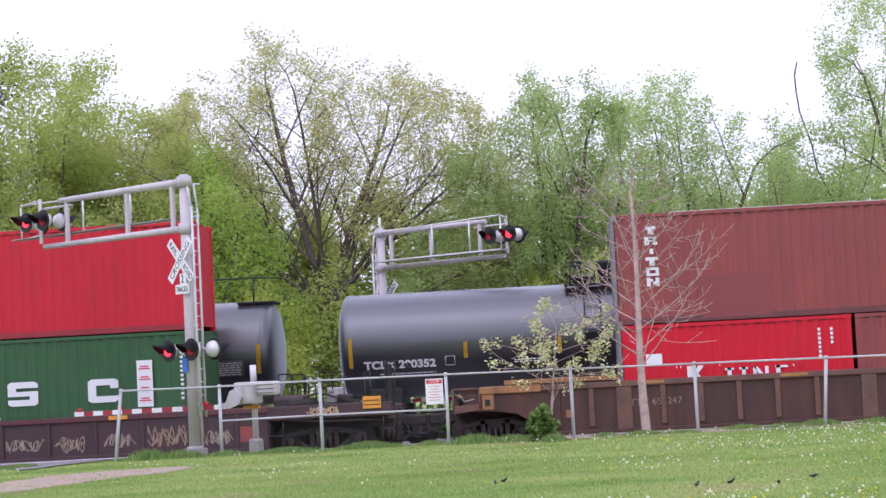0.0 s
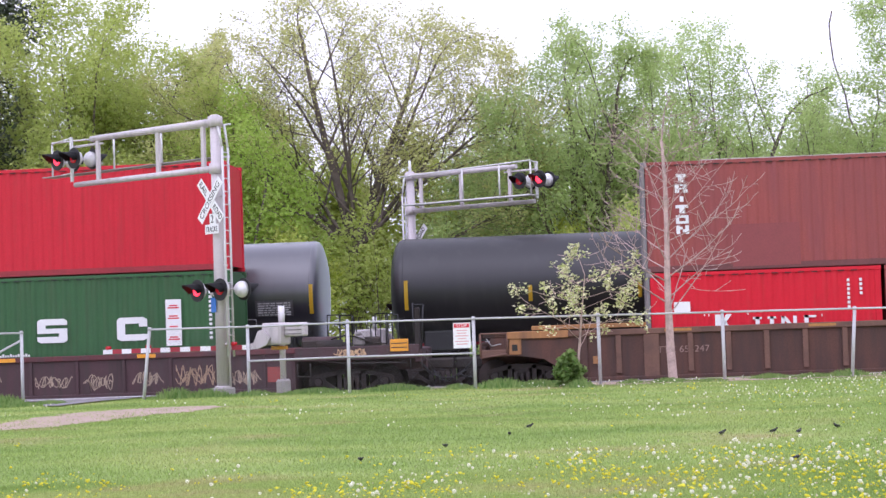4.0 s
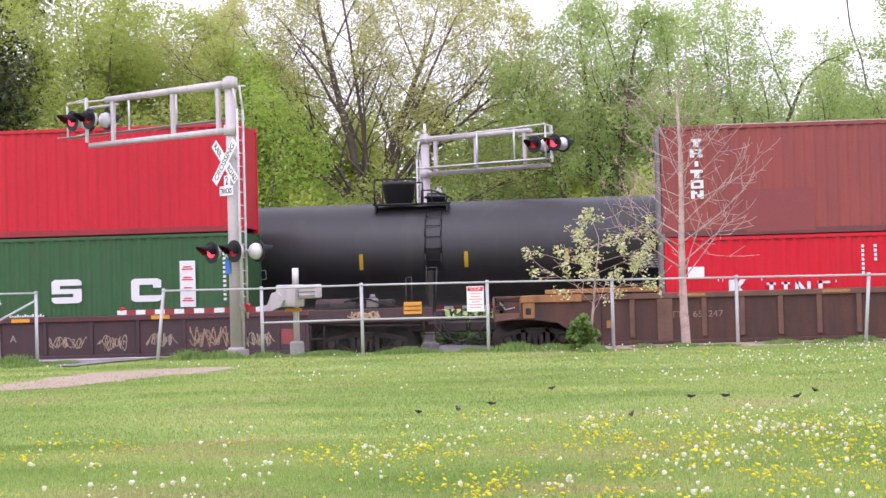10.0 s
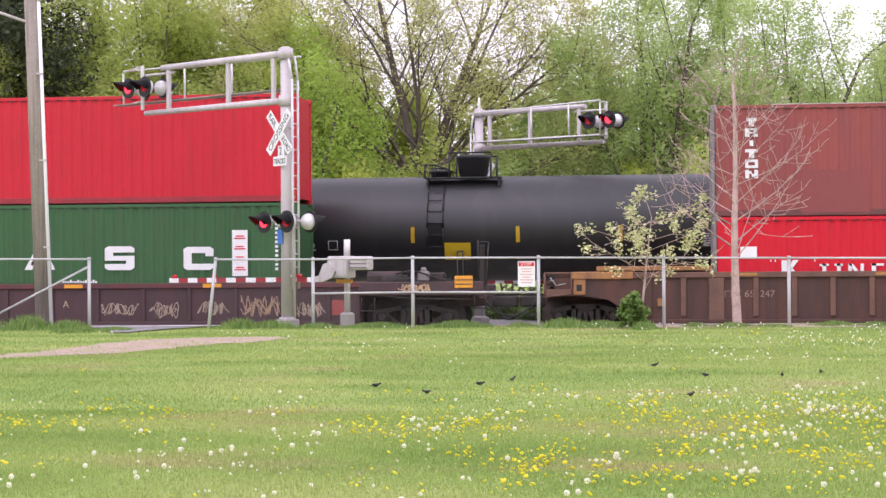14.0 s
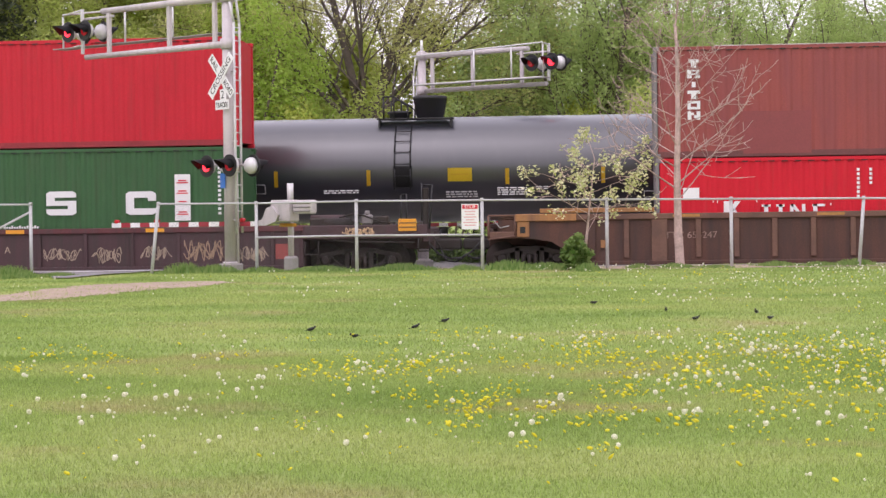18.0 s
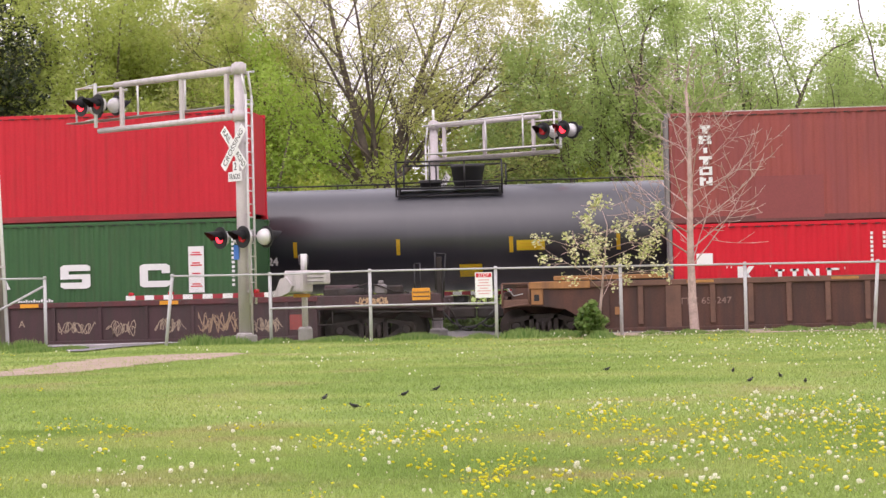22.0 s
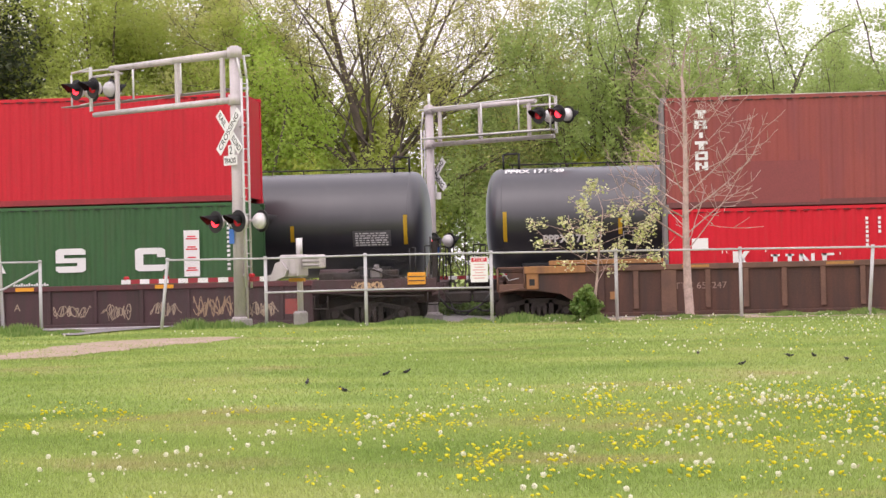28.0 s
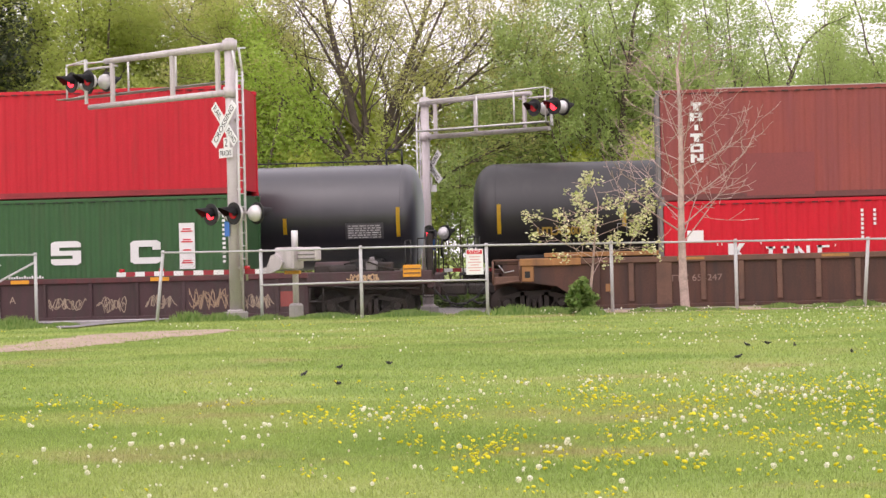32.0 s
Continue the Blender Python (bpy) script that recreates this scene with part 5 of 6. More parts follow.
# ---- trees ----
def ramify(rng, stems, levels, kids, ratio, angle, up, wiggle, low=0.3, slim=0.6):
    """Branching skeleton from stems (place, way, length, radius): segments (from, to, r, r, level) and the points of the thin twigs."""
    segs, sites = [], []

    def limb(p, d, length, r, level):
        n = 6 if level == 0 else (4 if level < 3 else 2)
        end = 0.3 if level < levels else 0.5
        pts = []
        for i in range(n):
            d = (d + Vector((rng.gauss(0, wiggle) * (1 if level else 0.5), rng.gauss(0, wiggle), rng.gauss(0, wiggle * 0.6) + up))).normalized()
            q = p + d * (length / n)
            r0, r1 = r * (1 - (1 - end) * i / n), r * (1 - (1 - end) * (i + 1) / n)
            segs.append((p, q, r0, r1, level))
            pts.append((p, q, r0, r1))
            p = q
            if level >= levels - 1:
                sites.append((p, level))
        if level >= levels:
            return
        m = kids[min(level, len(kids) - 1)]
        turn = rng.uniform(0, 6.28)
        for k in range(m):
            f = 0.999 if k == m - 1 else low + (1 - low) * (k + rng.random()) / m
            i = int(f * n)
            a, b, ra, rb = pts[i]
            t = f * n - i
            q, rr = a.lerp(b, t), ra + (rb - ra) * t
            axis = (b - a).normalized()
            side = axis.orthogonal().normalized()
            turn += 2.4 + rng.gauss(0, 0.4)
            side.rotate(Matrix.Rotation(turn, 3, axis))
            an = math.radians(rng.gauss(angle, 8) * (0.25 if k == m - 1 else 1.0))
            nd = (axis * math.cos(an) + side * math.sin(an)).normalized()
            limb(q, nd, length * ratio * (1.2 - 0.45 * f) * rng.uniform(0.75, 1.15), rr * (0.9 if k == m - 1 else slim * rng.uniform(0.8, 1.2)), level + 1)

    for p, d, length, r in stems:
        limb(Vector(p), Vector(d).normalized(), length, r, 0)
    return segs, sites


def branch_mesh(segs, thin=0.012):
    verts, faces = [], []
    for p, q, r, r2, _ in segs:
        r, r2 = max(r, thin * 0.4), max(r2, thin * 0.35)
        k = 8 if r > 0.1 else (5 if r > 0.03 else 3)
        rot = (q - p).to_track_quat("Z", "Y").to_matrix()
        base = len(verts)
        for c, rad in ((p, r), (q, r2)):
            for i in range(k):
                a = 2 * math.pi * i / k
                verts.append(c + rot @ Vector((math.cos(a) * rad, math.sin(a) * rad, 0)))
        for i in range(k):
            j = (i + 1) % k
            faces.append((base + i, base + j, base + k + j, base + k + i))
    me = bpy.data.meshes.new("branches")
    me.from_pydata(verts, [], faces)
    for f in me.polygons:
        f.use_smooth = True
    return me


def leaf_mesh(points, per, spread, size, seed, flat=0.5, droop=0.0):
    """Rhombic leaves scattered round the points."""
    g = np.random.default_rng(seed)
    c = np.repeat(np.array([tuple(p) for p in points], np.float32), per, 0)
    n = len(c)
    c = c + g.normal(0, spread, (n, 3)).astype(np.float32)
    c[:, 2] -= droop * np.abs(g.normal(0, 1, n))
    a = g.normal(0, 1, (n, 3))
    a[:, 2] *= flat
    a /= np.linalg.norm(a, axis=1)[:, None]
    b = np.cross(a, g.normal(0, 1, (n, 3)))
    b /= np.linalg.norm(b, axis=1)[:, None]
    s = (size * g.uniform(0.55, 1.35, n))[:, None]
    nn = np.cross(a, b) * s * 0.18
    v = np.stack([c - a * s * 0.5, c + b * s * 0.3 + nn, c + a * s * 0.5, c - b * s * 0.3 + nn], 1).reshape(-1, 3)
    f = np.arange(4 * n).reshape(n, 4)
    return raw_mesh("leaves", v, f)


def fan(rng, n, lean, length, r):
    """Stems that leave one root together and lean apart."""
    out = []
    for j in range(n):
        a = 6.28 * j / n + rng.uniform(0, 1.2)
        k = lean * rng.uniform(0.6, 1.3) if n > 1 else lean
        out.append(((math.cos(a) * r * (n > 1), math.sin(a) * r * (n > 1), -0.3), (math.cos(a) * k, math.sin(a) * k, 1), length * rng.uniform(0.8, 1.05), r * rng.uniform(0.75, 1.05)))
    return out


def vase(n, spread, length, r, z, thick=()):
    """Stems that fan out evenly from one fork at the height z."""
    out = []
    for i in range(n):
        k = (2 * i / (n - 1) - 1) * spread
        out.append(((0.05, 0, z), (k + 0.05 * (i % 2), 0.25 * ((i * 3) % 4 - 1.5), 1), length * (1 - 0.12 * abs(k)), r * (1.9 if i in thick else 1.0)))
    return out


def tree(x, y, seed, leaf, label, top, wide, stems, levels=4, kids=(7, 5, 4, 3), ratio=0.55, angle=38, up=0.05, wiggle=0.1, per=8, spread=0.14, size=0.1, bark=None, name="tree", droop=0.0,
         keep=1.0, category="tree", flat=0.5, dome=0.3, trunk=(), twigs=True, low=0.3, thin=0.012, slim=0.6):
    """A grown tree fitted to its height and the half-width of its crown; trunk: bars (from, to, r, r) below the stems."""
    rng = random.Random(seed)
    t = thing(name, pose(x, y, ground_z(x, y)), label, category)
    if isinstance(stems, tuple):
        stems = fan(rng, *stems)
    segs, sites = ramify(rng, stems, levels, kids, ratio, angle, up, wiggle, low, slim)
    base = min(p[2] for p, d, l, r in stems)
    zs, rs = sorted(p.z for p, l in sites), sorted(abs(p.x) for p, l in sites)
    kz, kr = (top - base) / (zs[int(len(zs) * 0.955)] - base), wide / rs[int(len(rs) * 0.9)]

    def ease(k):
        """Draws in what sticks out past 1."""
        return k if k < 0.9 else 0.9 + 0.55 * (k - 0.9)

    def fit(v):
        a = math.copysign(wide * ease(abs(v.x) * kr / wide), v.x)
        z = base + (top - base) * ease((v.z - base) * kz / (top - base))
        if z > base:
            z = base + (z - base) * (1 - dome * min(1.0, abs(a) / wide) ** 2)
        return Vector((a, v.y * min(kr, 1.3), z))

    segs = [(fit(p), fit(q), r, r2, l) for p, q, r, r2, l in segs]
    bars = [(Vector(p), Vector(q), r, r2, 0) for p, q, r, r2 in trunk]
    part("trunk", branch_mesh(bars + [s for s in segs if s[4] == 0], thin), bark or BARK, t)
    part("limbwork", branch_mesh([s for s in segs if 0 < s[4] < (levels + 1 if twigs else levels)], thin), bark or BARK, t)["kind"] = "stuff"
    pts = [p for p in (fit(p) for p, l in sites) if rng.random() < keep * (0.45 + 0.55 * min(1.0, max(0.0, p.z / top - 0.15) / 0.4))]
    if per and pts:
        part("crown", leaf_mesh(pts, per, spread, size, seed, flat, droop), leaf, t)
    return t


LEAF_YG = leafy("fresh_yellow_green_leaves", (0.5, 0.58, 0.1), (0.62, 0.67, 0.18), 0.58)
LEAF_Y = leafy("vivid_yellow_green_leaves", (0.43, 0.61, 0.11), (0.55, 0.7, 0.17), 0.62)
LEAF_A = leafy("olive_green_young_leaves", (0.48, 0.57, 0.14), (0.61, 0.68, 0.22), 0.6)
LEAF_OL = leafy("olive_spring_buds", (0.54, 0.57, 0.19), (0.69, 0.68, 0.3), 0.56)
LEAF_G = leafy("mid_green_leaves", (0.44, 0.57, 0.2), (0.56, 0.67, 0.27), 0.6)
LEAF_B = leafy("bright_green_leaves", (0.49, 0.63, 0.22), (0.61, 0.72, 0.31), 0.58)
LEAF_D = leafy("dark_conifer_needles", (0.06, 0.085, 0.045), (0.12, 0.14, 0.075), 0.3)
BLOSSOM = leafy("pale_blossom_and_young_leaves", (0.42, 0.48, 0.13), (0.85, 0.83, 0.55), 0.35)
WEED = leafy("weed_leaves", (0.12, 0.24, 0.05), (0.28, 0.38, 0.12), 0.45)

# wood behind the far track
OAK = vase(9, 0.85, 7.2, 0.105, 4.2, (3, 5)) + [((0.08, 0, 2.2), (-1.0, 0.2, 0.7), 5.0, 0.09), ((0.08, 0, 3.0), (1.0, -0.2, 0.6), 5.2, 0.09), ((0.08, 0, 3.4), (-1.2, -0.3, 0.5), 4.8, 0.08)]
tree(-9.3, 73.5, 21, LEAF_OL, "tall spreading tree with bare limbs and sparse olive buds", 14.1, 6.7, OAK, 4, (8, 6, 4, 3), 0.46, 36, 0.045, 0.06, per=7, spread=0.17, size=0.11, keep=0.5, dome=0.18,
     trunk=(((0.3, 0, -0.3), (0.08, 0, 2.3), 0.38, 0.33), ((0.08, 0, 2.28), (0.05, 0, 4.3), 0.33, 0.27)), low=0.15, slim=0.5)
tree(-10.9, 71.0, 24, LEAF_A, "low gnarled tree with dark crooked limbs", 6.0, 2.0, (2, 0.3, 3.4, 0.11), 3, (5, 4, 3), 0.6, 48, 0.02, 0.2, per=14, spread=0.16, size=0.11, keep=0.6)
tree(-16.2, 80, 22, LEAF_OL, "slender budding tree between larger ones", 14.2, 3.4, vase(4, 0.4, 9, 0.12, 2.0), 4, (8, 5, 4, 3), 0.44, 38, 0.04, 0.08, per=9, spread=0.16, size=0.12, keep=0.5, slim=0.5)
tree(-20.0, 75, 12, LEAF_A, "broad tree in fresh yellow-green leaf", 14.2, 5.6, vase(8, 0.75, 8.5, 0.1, 2.2, (2, 5)), 4, (8, 6, 5, 3), 0.46, 42, 0.035, 0.08, per=8, spread=0.24, size=0.145, keep=0.85, dome=0.22, twigs=False, low=0.12, slim=0.5)
tree(-13.3, 71.5, 13, LEAF_Y, "soft drooping tree in bright yellow-green leaf", 10.6, 3.0, vase(4, 0.25, 8, 0.1, 0.6), 4, (12, 6, 4, 3), 0.42, 55, 0.0, 0.12, per=7, spread=0.26, size=0.14, droop=0.3, keep=0.62, dome=0.4, twigs=False, low=0.08, slim=0.45)
tree(-0.4, 74, 14, LEAF_G, "full green tree with a dark forked trunk", 12.6, 3.4, vase(5, 0.5, 8.5, 0.1, 1.6, (1, 3)), 4, (8, 6, 4, 3), 0.46, 46, 0.03, 0.13, per=11, spread=0.19, size=0.12, keep=0.62, twigs=False, low=0.08, slim=0.5, dome=0.18)
tree(4.5, 76, 15, LEAF_B, "loose green tree against the pale sky", 12.6, 4.3, vase(6, 0.6, 8.5, 0.1, 1.4, (1, 4)), 4, (8, 6, 4, 3), 0.47, 46, 0.03, 0.13, per=11, spread=0.19, size=0.12, keep=0.55, twigs=False, low=0.08, slim=0.5, dome=0.18)
tree(13.4, 75, 16, LEAF_B, "tall green tree with dark leaning limbs", 16.4, 3.4, vase(3, 0.3, 11, 0.13, 1.0), 4, (10, 6, 4, 3), 0.42, 46, 0.03, 0.12, per=11, spread=0.2, size=0.12, keep=0.65, twigs=False, low=0.1, slim=0.5, dome=0.2)
tree(9.0, 76, 19, LEAF_G, "slim green tree with a dark crooked trunk", 10.2, 2.9, vase(4, 0.3, 7, 0.1, 1.2), 4, (8, 5, 4, 3), 0.48, 46, 0.05, 0.12, per=9, spread=0.22, size=0.115, keep=0.55, twigs=False, low=0.1, slim=0.5)
snag = thing("dead_tree", pose(9.6, 75.2, ground_z(9.6, 75.2)), "dead bare stem with a long crooked top", "tree")
part("trunk", bent([(0.9, 0, -0.3), (0.8, 0, 5.2), (0.5, 0, 7.6)], 0.09, 8), BARK, snag)
part("limb", bent([(0.52, 0, 7.5), (-0.1, 0, 9.0), (-0.25, 0, 10.0), (-0.45, 0, 10.6), (-0.62, 0, 11.2), (-0.7, 0, 12.0), (-0.72, 0, 12.6), (-0.6, 0, 13.1)], 0.032), BARK, snag)
part("limb", bent([(0.6, 0, 7.0), (0.75, 0, 8.6), (1.0, 0, 9.4), (0.95, 0, 10.1)], 0.03), BARK, snag)
part("limb", bent([(0.7, 0, 6.2), (1.9, 0, 8.9), (2.4, 0, 11.5), (1.9, 0, 12.4), (1.45, 0, 13.5)], 0.025), BARK, snag)
tree(-25.2, 73.5, 17, LEAF_D, "dark conifer with a reddish trunk", 16, 3.4, (1, 0.0, 15, 0.28), 2, (56, 10), 0.24, 76, 0.0, 0.06, per=22, spread=0.34, size=0.22, low=0.06, slim=0.3, dome=0.0)

for i, (x, y, h) in enumerate(((-27, 81, 11), (-22.5, 83, 12), (-18.5, 82, 10), (-15, 84, 10), (-11.8, 81, 9.8), (-8.6, 80, 9.6), (-5.6, 82, 10), (-2.8, 79, 9.4), (0.6, 84, 9.8), (3.2, 81, 9.4), (6.4, 84, 9.2), (9.6, 81, 9), (13, 84, 10.5), (16.6, 79, 11.5))):
    tree(x, y, 30 + i, (LEAF_YG, LEAF_A, LEAF_YG, LEAF_YG, LEAF_A, LEAF_YG, LEAF_G, LEAF_G, LEAF_B, LEAF_G, LEAF_B, LEAF_G, LEAF_B, LEAF_B)[i], "green woodland tree behind the others", h, 2.5, (2, 0.2, h * 0.7, 0.13), 3, (12, 7, 4), 0.46, 48, 0.02, 0.13,
         per=13, spread=0.3, size=0.18, keep=0.75, twigs=False, low=0.06, slim=0.5, dome=0.2)
# undergrowth along the far side
for i in range(15):
    x = -24 + i * 2.6
    tree(x, 69.5 + (i * 7 % 5) * 0.8, 60 + i, (LEAF_G, LEAF_YG, LEAF_A, LEAF_G)[i % 4], "leafy bush at the foot of the wood", 4.6 + (i * 5 % 4) * 0.7, 1.8, (4, 0.4, 2.8, 0.05), 3, (6, 5, 3), 0.52, 42, 0.03, 0.15,
         per=9, spread=0.22, size=0.15, name="bush", category="bush", twigs=False, keep=0.7, low=0.1)

# low brush and weeds beyond the far rail
for i in range(9):
    tree(-9.5 + i * 1.5, 63.4 + (i * 3 % 4) * 0.5, 90 + i, WEED, "low dark brush beside the far track", 0.75 + (i * 5 % 3) * 0.2, 0.95, (5, 0.5, 0.7, 0.015), 2, (6, 5), 0.5, 45, 0.03, 0.15, per=9, spread=0.1, size=0.12, name="brush", category="brush", low=0.05)

# young trees by the fence
tree(1.48, 43.9, 81, LEAF_OL, "young bare tree with pale twigs", 6.3, 1.5, (1, 0.0, 6.1, 0.12), 3, (28, 6, 3), 0.36, 55, 0.05, 0.05, per=0, bark=BARK_P, low=0.3, thin=0.018, dome=0.0, slim=0.24)
tree(-0.68, 43.2, 84, BLOSSOM, "young tree with pale blossom and small leaves", 3.0, 1.4, (1, 0.0, 3.3, 0.055), 3, (14, 4, 2), 0.42, 62, 0.04, 0.045, per=11, spread=0.06, size=0.08, bark=BARK_P, keep=0.36, low=0.4, thin=0.018, dome=0.0, slim=0.35)
tree(-0.82, 43.0, 83, WEED, "low green shrub at the fence", 0.68, 0.2, (5, 0.35, 0.6, 0.012), 2, (7, 5), 0.45, 40, 0.08, 0.12, per=4, spread=0.055, size=0.13, name="shrub", category="shrub", low=0.05)


def far_woods():
    """Woodland that closes the place all round, outside the view."""
    rng = random.Random(77)
    pts = []
    for i in range(2600):
        a = rng.uniform(math.radians(24), math.radians(336))
        r = rng.uniform(66, 74)
        x, y = r * math.sin(a) * 1.1, 8 + r * math.cos(a)
        if 46 < y < 62:
            continue
        h = 11 + 4 * noise.noise((a * 5, 0, 0))
        pts.append((x, y, 0.4 + h * math.sqrt(rng.random())))
    tagged(part("far_woods", leaf_mesh(pts, 9, 0.9, 1.1, 78), LEAF_G), "distant green woodland edge round the park", "woods", kind="stuff")


far_woods()


# ---- lawn growth ----
def in_path(x, y):
    if y > 42.4 and x > -6 and y > (42.9 if x > -1.5 else 43.5) + 0.5 * noise.noise((x * 0.9, y * 0.4, 7)):
        return True
    if 40.4 < y < 44.5:
        a, b = road_span(y)
    else:
        a, b = path_span(y)
    w = 0.25 * noise.noise((x * 1.5, y * 1.5, 3))
    return a + w < x < b + w


def blades(name, n, y0, y1, height, width, seed, material, xf, label, test=None):
    """Single-triangle blades over a stretch of lawn."""
    g = np.random.default_rng(seed)
    y = np.sqrt(g.uniform(y0 * y0, y1 * y1, n))
    x = g.uniform(-1, 1, n) * xf(y) - 0.085 * y
    keep = np.array([not in_path(a, b) or (a * 37.1 + b * 91.7) % 1 < 0.22 + 0.9 * max(0.0, noise.noise((a * 0.9, b * 0.6, 5))) for a, b in zip(x, y)])
    x, y = x[keep], y[keep]
    n = len(x)
    h = height * np.where(g.uniform(0, 1, n) < 0.05, g.uniform(1.3, 2.0, n), g.uniform(0.5, 1.2, n))
    w = width * g.uniform(0.6, 1.3, n)
    a = g.uniform(0, np.pi, n)
    dx, dy = np.cos(a) * w / 2, np.sin(a) * w / 2
    lx, ly = g.normal(0, 0.45, n) * h, g.normal(0, 0.45, n) * h
    z = np.array([ground_z(p, q) for p, q in zip(x, y)]) - 0.005
    v = np.stack([np.stack([x - dx, y - dy, z], 1), np.stack([x + dx, y + dy, z], 1), np.stack([x + lx, y + ly, z + h], 1)], 1).reshape(-1, 3)
    return tagged(part(name, raw_mesh(name, v, np.arange(3 * n).reshape(n, 3)), material), label, "grass", kind="stuff")


blades("grass", 330000, 8.5, 18, 0.03, 0.0055, 1, GRASS, lambda y: 0.29 * y, "short green mown grass blades")
blades("grass", 200000, 18, 32, 0.034, 0.009, 2, GRASS, lambda y: 0.28 * y, "short green mown grass blades")
blades("grass", 110000, 32, 45, 0.035, 0.014, 3, GRASS, lambda y: 0.28 * y, "short green mown grass blades")


def tuft_row():
    """Uncut weeds along the fence and the ditch."""
    g = np.random.default_rng(5)
    tall = [(-2.3, 43.8, 0.7, 0.26), (-1.5, 43.9, 0.5, 0.2), (-0.55, 42.2, 0.35, 0.22), (0.55, 43.6, 0.3, 0.2), (1.35, 43.5, 0.45, 0.2), (2.2, 43.3, 0.5, 0.12), (3.6, 44.0, 0.5, 0.24), (4.5, 43.9, 0.6, 0.2), (5.3, 44.0, 0.5, 0.3), (-9.5, 43.2, 0.5, 0.3), (-8.8, 43.4, 0.5, 0.24), (-14.3, 43.0, 0.6, 0.42), (-13.3, 42.8, 0.5, 0.28),
            (-6.5, 44.0, 0.8, 0.16), (-4.7, 44.0, 0.8, 0.2), (6.5, 43.9, 0.6, 0.24), (7.4, 43.9, 0.5, 0.3), (-3.3, 44.0, 0.4, 0.14), (-15.6, 43.2, 0.8, 0.34), (-11.9, 41.6, 0.5, 0.12), (-12.6, 41.0, 0.5, 0.16), (-7.8, 43.6, 0.5, 0.16)]
    vs = []
    for x0, y0, sx, h0 in tall:
        n = int(1000 * sx)
        x, y = x0 + g.normal(0, sx * 0.5, n), y0 + g.normal(0, 0.25, n)
        h = np.where(x > -0.3, 0.45, 0.75) * h0 * g.uniform(0.4, 1.3, n) * np.exp(-((x - x0) / sx) ** 2)
        w = 0.02 * g.uniform(0.6, 1.4, n)
        lx, ly = g.normal(0, 0.3, n) * h, g.normal(0, 0.3, n) * h
        z = np.array([ground_z(p, q) for p, q in zip(x, y)])
        vs.append(np.stack([np.stack([x - w, y, z], 1), np.stack([x + w, y, z], 1), np.stack([x + lx, y + ly, z + h], 1)], 1).reshape(-1, 3))
    v = np.concatenate(vs)
    tagged(part("weeds", raw_mesh("weeds", v, np.arange(len(v)).reshape(-1, 3)), WEED), "uncut weeds and long grass at the fence", "weeds", kind="stuff")


tuft_row()


